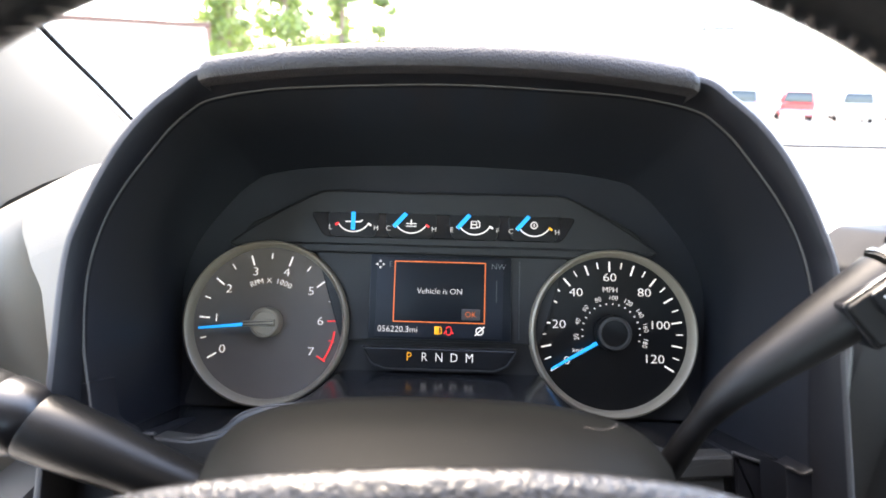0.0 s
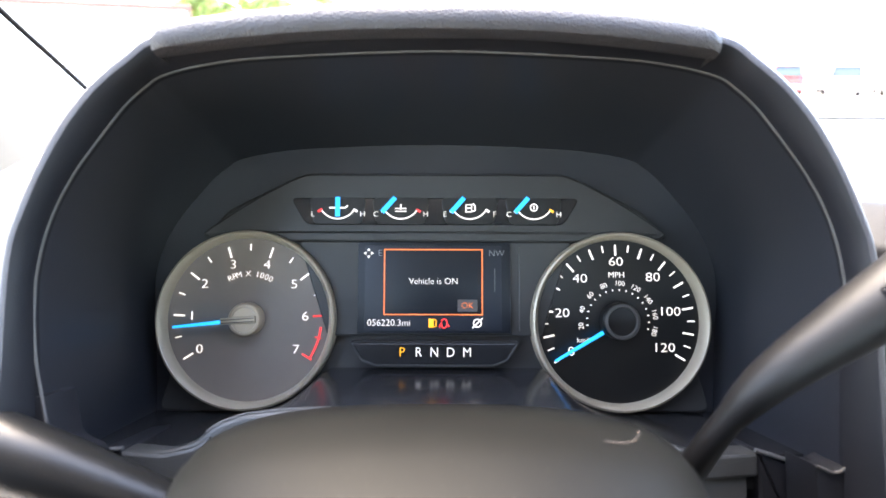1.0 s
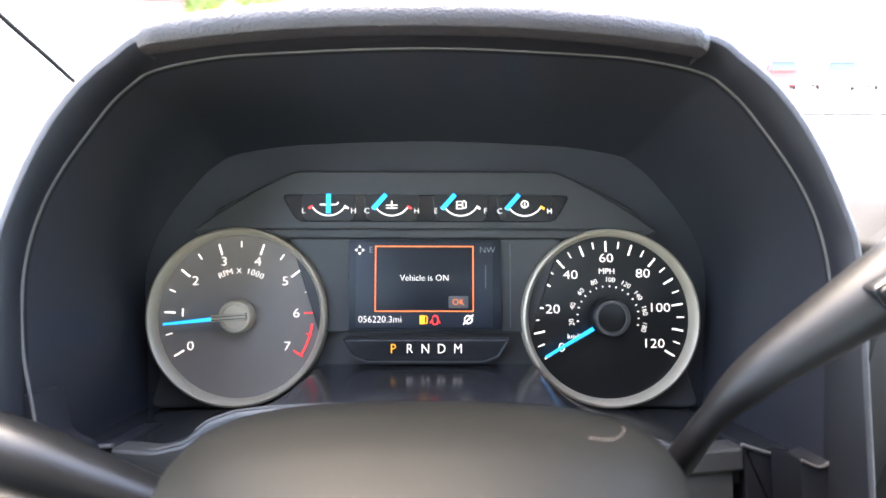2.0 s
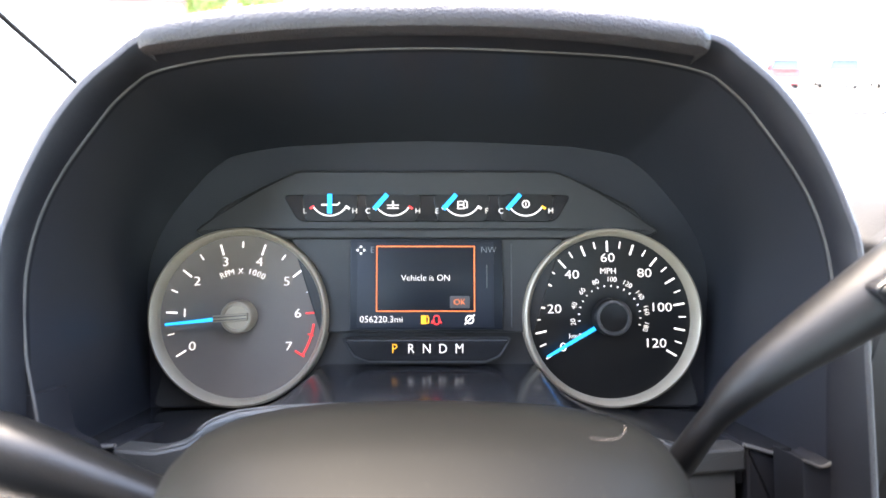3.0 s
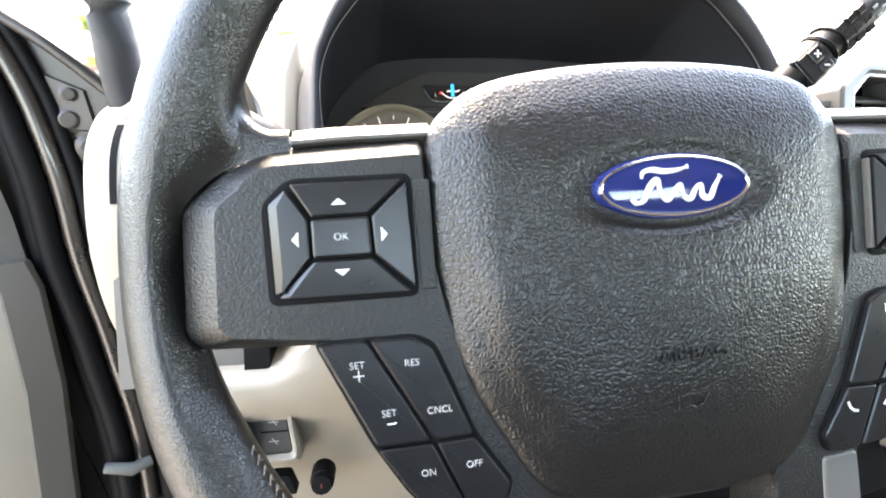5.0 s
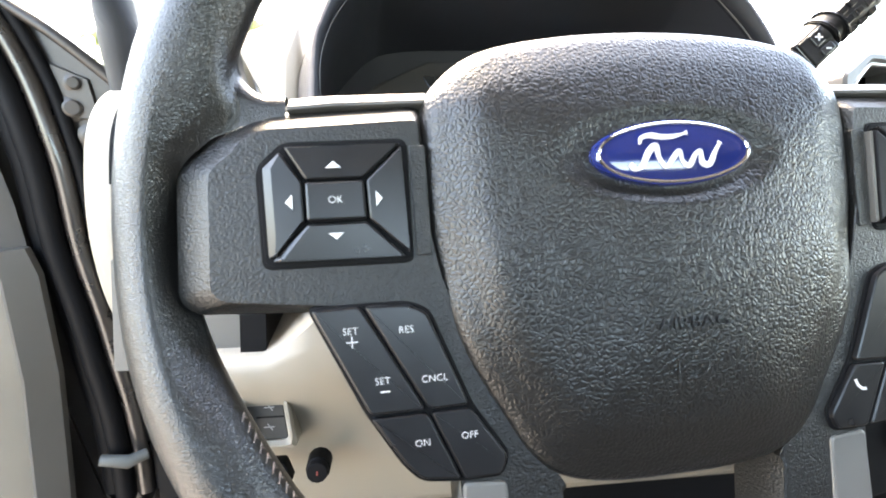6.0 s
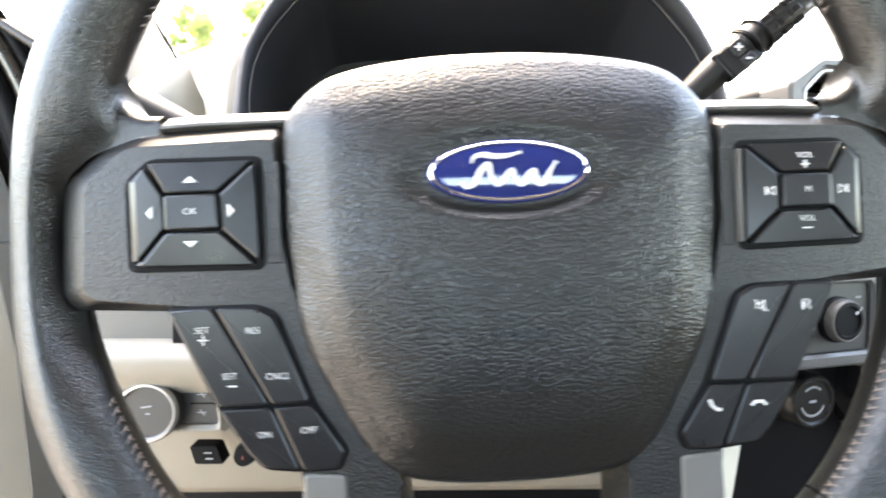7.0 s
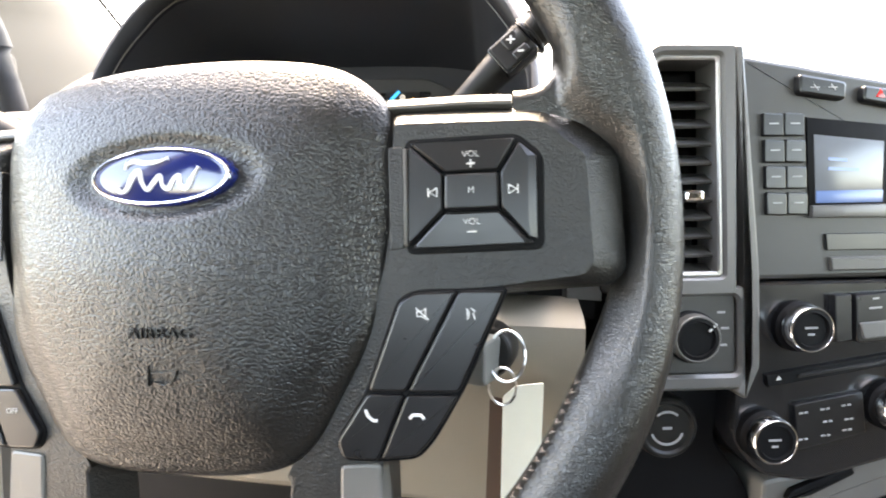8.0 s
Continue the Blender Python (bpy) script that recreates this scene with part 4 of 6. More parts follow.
        for p, q in zip(o, inset(o, 0.0025)):
            far = max(0.0, min(1.0, (-p[0] - 0.160) / 0.020)) if p[1] > -0.045 else 0.0
            top = max(0.0, min(1.0, (p[1] - 0.012) / 0.012))
            hidden = p[0] > -0.0985 and 0.028 > p[1] > -0.118
            if hidden:
                q = p
            front.append((q[0] + 0.0105 * far, q[1] * (1 - 0.04 * far) - 0.0045 * top * (1 - 0.6 * far)))
        part("spoke", loft([flat(m(inset(o, -0.001)), -0.024), flat(m(o), -0.0070), flat(m(front), 0.0012), flat(m([(0.985 * x - 0.0018, 0.985 * y) for x, y in front]), 0.0016)]), SPOKE, w, "dark textured spoke bezel", 25)
        bar = [(0.0378, -0.022), (0.0378, -0.0062), (0.0386, -0.0050), (0.0400, -0.0052), (0.0452, -0.0130), (0.0462, -0.0160), (0.0462, -0.022)]
        part("spoke_trim", loft([[(side * u, v + lift, q) for v, q in bar] for u, lift in ((0.1470, -0.0012), (0.1466, -0.0010), (0.130, 0.0), (0.0920, 0.0004))]), SILVER, w, "satin silver trim strip")
        part("spoke_root", root_mesh(side), LEATHER, w, "", 80)
        part("spoke_filler", slab(m(fillet([(-0.1015, 0.0204), (-0.095, 0.0204), (-0.095, -0.0226), (-0.1012, -0.0224)], 0.001)), -0.012, 0.0022, 0.0005), SPOKE, w)
        if side > 0:
            part("chrome_edge", slab(m([(-0.1036, 0.0190), (-0.1018, 0.0190), (-0.1014, -0.0212), (-0.1032, -0.0212)]), -0.010, 0.0046, 0.0008), SILVER, w)
        part("lower_insert", slab(m(fillet([(-0.0895, -0.1106), (-0.0715, -0.1120), (-0.0705, -0.186), (-0.0915, -0.176)], 0.003)), -0.010, 0.0026, 0.0014), INSERT, w, "satin silver lower spoke insert")
        pad = part("control_pad", slab(m(fillet([(-0.1590, 0.0140), (-0.1490, 0.0232), (-0.1020, 0.0232), (-0.1020, -0.0250), (-0.1584, -0.0242)], 0.004)), -0.016, 0.0021, 0.0004), RUBBER, w)
        pad_buttons(pad, side)
        keys = part("switch_block", slab(m(fillet([(-0.1440, -0.0388), (-0.1050, -0.0392), (-0.0972, -0.0432), (-0.0832, -0.0806), (-0.0695, -0.1018), (-0.0728, -0.1102), (-0.0895, -0.1104), (-0.1052, -0.1086), (-0.1122, -0.1010), (-0.1250, -0.0800)], 0.004)), -0.016, 0.0024, 0.0010), RUBBER, w)
        for q, nm in (([(-0.1421, -0.0402), (-0.1240, -0.0399), (-0.1018, -0.0808), (-0.1226, -0.0808)], "upper_outer_key"), ([(-0.1226, -0.0401), (-0.1057, -0.0406), (-0.0990, -0.0442), (-0.0850, -0.0806), (-0.1006, -0.0808)], "upper_inner_key"),
                      ([(-0.1226, -0.0820), (-0.1012, -0.0820), (-0.0898, -0.1084), (-0.1045, -0.1068), (-0.1109, -0.1002)], "lower_outer_key"), ([(-0.1000, -0.0820), (-0.0846, -0.0818), (-0.0712, -0.1018), (-0.0738, -0.1086), (-0.0886, -0.1088)], "lower_inner_key")):
            part(nm, slab(m(fillet(q, 0.0022)), -0.012, 0.0046, 0.0010), BUTTON, keys)
        if side < 0:
            lettering("label_mark", "OK", 0.0038, (-0.1300, 0.0, 0.0075), WHITE, pad)
            triangle(pad, (-0.1302, 0.0131), (0, 1), 0.0066)
            triangle(pad, (-0.1305, -0.0131), (0, -1), 0.0066)
            triangle(pad, (-0.1466, 0.0), (-1, 0), 0.0066)
            triangle(pad, (-0.1142, 0.0), (1, 0), 0.0066)
            for words, at, size in (("SET", (-0.1279, -0.0490), 0.0044), ("SET", (-0.1172, -0.0684), 0.0044), ("RES", (-0.1072, -0.0500), 0.0044), ("CNCL", (-0.0977, -0.0692), 0.0044), ("ON", (-0.1038, -0.0930), 0.0044), ("OFF", (-0.0857, -0.0920), 0.0044)):
                lettering("label_mark", words, size * 0.86, (*at, 0.0049), WHITE, keys)
            icon(keys, "plus_mark", [[(-0.0021, 0), (0.0021, 0)], [(0, -0.0021), (0, 0.0021)]], (-0.1275, -0.0530), 0.0004)
            icon(keys, "minus_mark", [[(-0.0018, 0), (0.0018, 0)]], (-0.1165, -0.0724), 0.0004)
        else:
            lettering("label_mark", "M", 0.0036, (0.1300, 0.0, 0.0075), WHITE, pad)
            lettering("label_mark", "VOL", 0.0037, (0.1300, 0.0148, 0.0064), WHITE, pad)
            lettering("label_mark", "VOL", 0.0037, (0.1298, -0.0124, 0.0064), WHITE, pad)
            icon(pad, "plus_mark", [[(-0.0016, 0), (0.0016, 0)], [(0, -0.0016), (0, 0.0016)]], (0.1300, 0.0110), 0.0005, w=(0.0054, 0.0068))
            icon(pad, "minus_mark", [[(-0.0018, 0), (0.0018, 0)]], (0.1298, -0.0164), 0.0005, w=(0.0048, 0.0066))
            icon(pad, "previous_mark", [[(-0.0018, 0.0018), (-0.0018, -0.0018)], [(0.0018, 0.0018), (-0.0014, 0), (0.0018, -0.0018), (0.0018, 0.0018)]], (0.1142, 0.0), 0.0005, w=(0.0050, 0.0064))
            icon(pad, "next_mark", [[(0.0018, 0.0018), (0.0018, -0.0018)], [(-0.0018, 0.0018), (0.0014, 0), (-0.0018, -0.0018), (-0.0018, 0.0018)]], (0.1466, 0.0), 0.0005, w=(0.0046, 0.0062))
            icon(keys, "mute_mark", [[(-0.0020, 0.001), (-0.0020, -0.001), (0.0, -0.001), (0.0015, -0.0024), (0.0015, 0.0024), (0, 0.001), (-0.0020, 0.001)], [(-0.0025, 0.0025), (0.0028, -0.0025)]], (0.1083, -0.0491), 0.00045)
            icon(keys, "voice_mark", [arc((-0.001, 0), 0.0012, -50, 50, 6), arc((-0.002, 0), 0.0028, -50, 50, 6), [(0.0016, 0.0024), (0.0032, 0.0012), (0.0024, 0.0002), (0.0032, -0.0020)]], (0.1268, -0.0494), 0.00042)
            icon(keys, "call_mark", [[(-0.0024, 0.0026), (-0.0014, 0.0), (0.0006, -0.0016), (0.0026, -0.0018)]], (0.0862, -0.0908), 0.0012)
            icon(keys, "hang_up_mark", [[(-0.0030, -0.0010), (-0.0018, 0.0006), (0.0018, 0.0006), (0.0030, -0.0010)]], (0.1053, -0.0905), 0.0012)
    return w


build_wheel()


# ---- column, levers, key ----
def build_column():
    c = thing("steering_column", Matrix.Identity(4), "dark steering column shroud with pale lower cover and ignition lock", "steering column")
    rows = []
    for y, half, z, drop in ((0.020, 0.063, 1.455, 0.05), (0.040, 0.070, 1.4555, 0.05), (0.060, 0.076, 1.4505, 0.05), (0.080, 0.083, 1.4390, 0.05), (0.096, 0.089, 1.4275, 0.05), (0.104, 0.091, 1.4190, 0.05), (0.107, 0.092, 1.4080, 0.04)):
        ring = []
        for k in range(33):
            a = math.pi * k / 32
            x = -half * math.copysign(abs(math.cos(a)) ** 0.75, math.cos(a))
            ring.append((x + 0.003, y, z - drop * (1 - math.sin(a) ** 0.55)))
        rows.append(ring)
    part("upper_shroud", loft(rows, False, True, False), SHROUD, c, "dusty dark upper shroud")
    hair = curve_through([(0.0443, 0.0535, 1.4491), (0.0468, 0.0536, 1.4485), (0.0505, 0.0548, 1.4473), (0.0540, 0.0581, 1.4456), (0.0584, 0.0660, 1.4407), (0.0600, 0.0708, 1.4378)], 5)
    part("lint_hair", sweep(hair, 0.00007, 6), THREAD, c, "fine pale hair lying on the shroud")
    low = []
    for y, half, z0, z1 in ((0.015, 0.060, 1.300, 1.405), (0.05, 0.068, 1.285, 1.405), (0.10, 0.080, 1.270, 1.380), (0.15, 0.085, 1.255, 1.370)):
        low.append([(x, y, z) for x, z in fillet([(-half, z1), (-half, z0 + 0.02), (-half * 0.6, z0), (half * 0.6, z0), (half, z0 + 0.02), (half, z1)], 0.015)])
    part("lower_cover", loft(low), STONE, c)
    lock = part("ignition_lock", lathe([(0.0150, -0.030), (0.0150, -0.006), (0.0135, -0.003), (0.0120, -0.0025)], 32), BEZEL, c)
    lock.matrix_local = basis((0.132, 0.058, 1.312), -8, 10)
    ob = part("key_head", slab(fillet([(-0.011, -0.014), (0.011, -0.014), (0.013, 0.011), (-0.013, 0.011)], 0.005), -0.0055, 0.0055, 0.0020), KEYGREY, lock, "grey plastic key head")
    ob.matrix_local = Matrix.Translation((0, 0, 0.008)) @ Euler((0, radians(80), 0)).to_matrix().to_4x4()
    return c


def build_shift_lever():
    s = thing("gear_lever", Matrix.Identity(4), "dark column gear lever with plus and minus buttons", "gear lever")
    pts = curve_through([(0.086, 0.098, 1.378), (0.0925, 0.094, 1.402), (0.0985, 0.091, 1.4235), (0.1085, 0.090, 1.4415), (0.128, 0.090, 1.4610), (0.150, 0.090, 1.4815)], 8)
    n = len(pts)
    fat = [0.0056 - 0.0008 * step(i / (n - 1), 0.10, 0.45) + 0.0070 * max(0.0, (i / (n - 1) - 0.42) / 0.58) ** 0.95 for i in range(n)]
    part("arm", sweep(pts, fat, 28, squash=0.92), LEVER, s)
    d = Vector((0.150 - 0.128, 0, 1.4815 - 1.4610)).normalized()
    side = Vector((d.z, 0, -d.x))
    p0 = Vector((0.150, 0.090, 1.4815)) + d * 0.003
    neck = part("neck", sweep([tuple(p0 + d * k) for k in (-0.0010, 0.0014, 0.0022, 0.0060)], [0.0118, 0.0118, 0.0108, 0.0108], 28, squash=0.92), LEVER, s)
    for k in (0.0004, 0.0080):
        part("collar_plate", sweep([tuple(p0 + d * (k - 0.0005)), tuple(p0 + d * (k + 0.0005))], 0.0127, 28, squash=0.92), GLOSS, neck, "thin black collar plate")
    knob = part("knob", sweep([tuple(p0 + d * k) for k in (0.0055, 0.0075, 0.022, 0.040, 0.046, 0.048)], [0.0102, 0.0109, 0.0112, 0.0108, 0.0088, 0.004], 28, squash=0.92), LEVER, s)
    # raised blocks along the twist grip, with pale dashes
    for k in (0.0115, 0.0190, 0.0265):
        for u in (-0.0062, 0.0, 0.0062):
            q = p0 + d * k + side * u
            rib = part("grip_block", slab(fillet([(-0.0030, -0.0023), (0.0030, -0.0023), (0.0030, 0.0023), (-0.0030, 0.0023)], 0.0006), -0.004, 0.0013, 0.0005), GLOSS, knob)
            rib.matrix_local = basis((q.x, q.y - 0.0100 + 30 * u * u, q.z), 0, 6, 42)
    for k, u in ((0.0335, -0.002), (0.0335, 0.004), (0.0385, 0.001)):
        q = p0 + d * k + side * u
        mk = part("symbol_mark", slab([(-0.0018, -0.0009), (0.0018, -0.0009), (0.0018, 0.0009), (-0.0018, 0.0009)], -0.001, 0.0005, 0.0001), GREYPRINT, knob)
        mk.matrix_local = basis((q.x, q.y - 0.0103, q.z), 0, 6, 42)
    bx = part("button_box", slab(fillet([(-0.0106, -0.0092), (0.0106, -0.0092), (0.0106, 0.0092), (-0.0106, 0.0092)], 0.002), -0.006, 0.0010, 0.0006), GLOSS, s, "black recess round the buttons")
    bx.matrix_local = basis((0.1432, 0.0810, 1.4760), -6, 14, 42)
    part("button_panel", slab(fillet([(-0.0096, -0.0082), (0.0096, -0.0082), (0.0096, 0.0082), (-0.0096, 0.0082)], 0.0020), 0.0, 0.0021, 0.0009), LEVER, bx)
    for c, w, h in (((0.0022, 0.0036), 0.0046, 0.0042), ((0.0022, -0.0050), 0.0046, 0.0026)):
        part("button", slab(fillet([(c[0] - w, c[1] - h), (c[0] + w, c[1] - h), (c[0] + w, c[1] + h), (c[0] - w, c[1] + h)], 0.0015), 0.001, 0.0029, 0.0008), BUTTON, bx)
    dirs = ((math.cos(radians(-42)), math.sin(radians(-42))), (math.sin(radians(42)), math.cos(radians(42))))
    icon(bx, "plus_mark", [[(-0.0022 * a, -0.0022 * b), (0.0022 * a, 0.0022 * b)] for a, b in dirs], (0.0022, 0.0036), 0.0009, w=(0.0026, 0.0032))
    icon(bx, "minus_mark", [[(-0.0016 * dirs[0][0], -0.0016 * dirs[0][1]), (0.0016 * dirs[0][0], 0.0016 * dirs[0][1])]], (0.0022, -0.0050), 0.0009, w=(0.0026, 0.0032))
    return s


def build_signal_lever():
    s = thing("signal_lever", Matrix.Identity(4), "dark turn signal lever with ribbed twist ring", "signal lever")
    a, b = Vector((-0.092, 0.094, 1.380)), Vector((-0.215, 0.088, 1.449))
    d = (b - a).normalized()
    part("arm", sweep([tuple(a + d * k) for k in (0, 0.02, 0.045, 0.068, 0.070)], [0.0085, 0.0100, 0.0120, 0.0128, 0.0122], 28), BEZEL, s)
    part("twist_ring", sweep([tuple(a + d * k) for k in (0.0695, 0.0715, 0.083, 0.085)], [0.0124, 0.0134, 0.0134, 0.0126], 28), BUTTON, s)
    part("end_piece", sweep([tuple(a + d * k) for k in (0.0845, 0.087, 0.120, 0.132, 0.135)], [0.0122, 0.0130, 0.0128, 0.0110, 0.005], 28), BEZEL, s)
    for k in (0.077, 0.096):
        mk = part("symbol_mark", slab([(-0.0022, -0.0010), (0.0022, -0.0010), (0.0022, 0.0010), (-0.0022, 0.0010)], -0.001, 0.0004, 0.0001), WHITE, s)
        q = a + d * k
        mk.matrix_local = basis((q.x + 0.001, q.y - 0.0112, q.z + 0.0070), 0, 35, -28)
    return s


def build_key_tag():
    k = thing("key_ring", Matrix.Identity(4), "wire key ring with white paper tag and smoky brown sleeve", "key ring")
    loop = [(0.1435 + 0.010 * math.cos(a), 0.050 + 0.004 * math.sin(a), 1.3145 + 0.013 * math.sin(a)) for a in (2 * math.pi * i / 28 for i in range(28))]
    part("wire_ring", sweep(loop, 0.0009, 8, closed=True), STEEL, k)
    part("wire_link", sweep([(0.1415 + 0.0075 * math.cos(a), 0.0505, 1.2965 + 0.011 * math.sin(a)) for a in (2 * math.pi * i / 22 for i in range(22))], 0.0008, 8, closed=True), STEEL, k)
    tag = part("paper_tag", slab(fillet([(-0.0120, -0.088), (0.0105, -0.088), (0.0112, 0.006), (-0.0045, 0.0045), (-0.0115, -0.002)], 0.0012), -0.0003, 0.0003, 0.0001), PAPER, k, "blank white paper tag")
    tag.matrix_local = basis((0.1530, 0.0560, 1.2905), 10, 0, 0)
    sl = part("sleeve", slab(fillet([(-0.018, -0.078), (0.006, -0.078), (0.006, 0.000), (-0.010, 0.002)], 0.004), -0.0004, 0.0004, 0.0001), CLEARTAG, k, "smoky brown sleeve")
    sl.matrix_local = basis((0.1440, 0.0600, 1.2830), -12, 0, 4)
    return k


build_column()
build_shift_lever()
build_signal_lever()
build_key_tag()


# ---- dashboard ----
def build_dash():
    d = thing("dashboard", Matrix.Identity(4), "pale stone dashboard with dark fascia panels", "dashboard")
    rows = []
    for x in (-0.36, -0.335, -0.30, -0.26, -0.19, 0.0, 0.184, 0.190, 0.28, 0.40, 0.60, 0.9, 1.3):
        edge = 0.245 if x < 0.19 else 0.165 + 0.20 * max(0, x - 0.28)
        zf = 1.440 if x > 0.15 else 1.425
        rows.append([(x, edge, zf - 0.06), (x, edge, zf - 0.015), (x, edge + 0.012, zf + 0.004), (x, edge + 0.06, zf + 0.018), (x, 0.50, 1.462), (x, 0.72, 1.470), (x, 0.78, 1.462), (x, 0.78, 1.35)])
    part("top_pad", loft(rows, True, True, True), STONE, d, "pale top pad under the windscreen")
    # left end of the dash, beside the hood, with the vent surround
    rows, gap = [], []
    for x, top, back, thick in ((-0.272, 1.452, 0.004, 0.010), (-0.262, 1.459, 0.0, 0.010), (-0.238, 1.471, 0.0, 0.009), (-0.213, 1.483, 0.002, 0.006), (-0.199, 1.490, 0.008, 0.003), (-0.187, 1.496, 0.020, 0.001), (-0.165, 1.500, 0.034, 0.0005)):
        rows.append([(x, y + back * max(0.0, 1 - (y - 0.144) / 0.05), z) for y, z in ((0.146, 1.31), (0.144, top - 0.055), (0.1465, top - 0.030), (0.151, top - 0.019), (0.158, top - 0.010), (0.168, top - 0.0035), (0.180, top - 0.0008), (0.195, top), (0.215, top - 0.001), (0.24, top - 0.006), (0.30, top - 0.035), (0.30, 1.31))])
        gap.append([(x, 0.222, top - 0.004), (x, 0.222, top + thick), (x, 0.232, top + thick), (x, 0.232, top - 0.010)])
    part("end_panel", loft(rows), STONE, d, "pale shoulder beside the cluster hood", 80)
    part("gap_strip", loft(gap), FASCIA, d, "dark gap under the pillar trim")
    rows = []
    for x, up in ((-0.238, 0.0), (-0.180, 0.0), (-0.172, 0.003), (-0.150, 0.022), (0.0, 0.026), (0.10, 0.026), (0.188, 0.026)):
        rows.append([(x, y, z) for y, z in ((0.16, 1.300 + up), (0.092, 1.2985 + up), (0.080, 1.2950 + up), (0.077, 1.2890 + up * 0.6), (0.081, 1.276), (0.098, 1.255), (0.118, 1.205), (0.128, 1.165), (0.138, 1.152), (0.160, 1.148), (0.20, 1.148), (0.22, 1.300))])
    part("knee_panel", loft(rows), STONE, d, "pale stone lower knee panel", 50)
    part("side_pocket", loft([[(x, y, z) for y, z in ((0.092, 1.288), (0.102, 1.350), (0.20, 1.355), (0.20, 1.288))] for x in (-0.262, -0.1935)]), EDGEGREY, d, "mauve grey panel beside the column")
    part("pocket_divider", loft([[(x, y, z) for y, z in ((0.087, 1.288), (0.097, 1.352), (0.20, 1.356), (0.20, 1.288))] for x in (-0.1925, -0.178)]), RUBBER, d)
    part("vent_side_trim", loft([[(x, y, z) for x, y in ((0.1760, 0.150), (0.1775, 0.131), (0.1810, 0.126), (0.2030, 0.1235), (0.2060, 0.130), (0.2060, 0.160))] for z in (1.325, 1.458)]), GREYTRIM, d, "satin grey trim beside the vent")
    # Stand-in strip for a dark line by the glass; no demister is known.
    part("dark_line_strip", loft([[(x, 0.648 + 0.02 * x, 1.466), (x, 0.648 + 0.02 * x, 1.4705), (x, 0.662 + 0.02 * x, 1.4712), (x, 0.662 + 0.02 * x, 1.466)] for x in (0.36, 0.6, 0.9, 1.25)]), RUBBER, d, "dark strip across the top pad near the glass")
    part("under_dash", box(-0.30, 0.62, 0.215, 0.62, 0.95, 1.35, 0.004), RUBBER, d)
    part("column_gap", box(-0.17, 0.20, 0.130, 0.165, 1.31, 1.358, 0.004), RUBBER, d)
    # headlamp switch panel
    sw = part("lamp_switch_panel", slab(fillet([(-0.062, 0.006), (0.000, 0.006), (0.004, -0.022), (-0.060, -0.022)], 0.003), -0.012, 0.006, 0.001), FASCIA, d)
    sw.matrix_local = MG
    part("switch_surround", frame_slab(fillet([(-0.068, 0.011), (0.0030, 0.011), (0.0095, -0.027), (-0.066, -0.027)], 0.004), fillet([(-0.062, 0.006), (0.000, 0.006), (0.004, -0.022), (-0.060, -0.022)], 0.004), -0.012, 0.010, 0.003), STONE, sw)
    kn = part("lamp_knob", lathe([(0.0195, 0.004), (0.0200, 0.012), (0.0190, 0.0150), (0.0170, 0.0155), (0.0160, 0.0140), (0.0005, 0.0140)], 48, (-0.0385, -0.0110)), FASCIA, sw)
    part("knob_ring", lathe([(0.0198, 0.0120), (0.0196, 0.0150), (0.0186, 0.0163), (0.0172, 0.0164), (0.0162, 0.0146)], 48, (-0.0385, -0.0110), cap=False), SATIN, kn, "bright ring")
    icon(sw, "symbol_mark", [[(-0.004, 0.0), (0.003, 0.001)], [(-0.001, -0.004), (0.002, -0.004)]], (-0.0385, -0.0080), 0.0010, w=(0.0138, 0.0143), mat=GREYPRINT)
    for v in (-0.002, -0.014):
        icon(sw, "symbol_mark", [[(-0.003, 0.0), (0.003, 0.0)], [(-0.001, 0.002), (0.002, -0.002)]], (-0.0075, v), 0.0006, w=(0.0055, 0.0064), mat=GREYPRINT)
    part("key_gap", slab([(-0.0150, -0.0085), (0.0010, -0.0085), (0.0012, -0.0075), (-0.0150, -0.0075)], 0.004, 0.0063, 0.0002), RUBBER, sw)
    pk = part("release_pocket", slab(fillet([(-0.018, -0.0385), (0.000, -0.0385), (0.005, -0.051), (-0.014, -0.051)], 0.002), -0.01, 0.0016, 0.0006), RUBBER, d)
    pk.matrix_local = MG
    icon(pk, "symbol_mark", [[(-0.002, 0.0), (0.003, 0.0)], [(-0.001, -0.004), (0.004, -0.004)]], (-0.006, -0.043), 0.0008, w=(0.001, 0.0022), mat=GREYPRINT)
    dm = part("dimmer_knob", lathe([(0.0078, -0.01), (0.0076, 0.0045), (0.0068, 0.0052), (0.0066, 0.0092), (0.0060, 0.0102), (0.0005, 0.0104)], 12, (0.0205, -0.0425)), RUBBER, d)
    dm.matrix_local = MG
    part("knob_mark", slab([(0.0200, -0.0440), (0.0210, -0.0440), (0.0210, -0.0412), (0.0200, -0.0412)], 0.0095, 0.0107, 0.0002), DULLRED, dm)
    return d


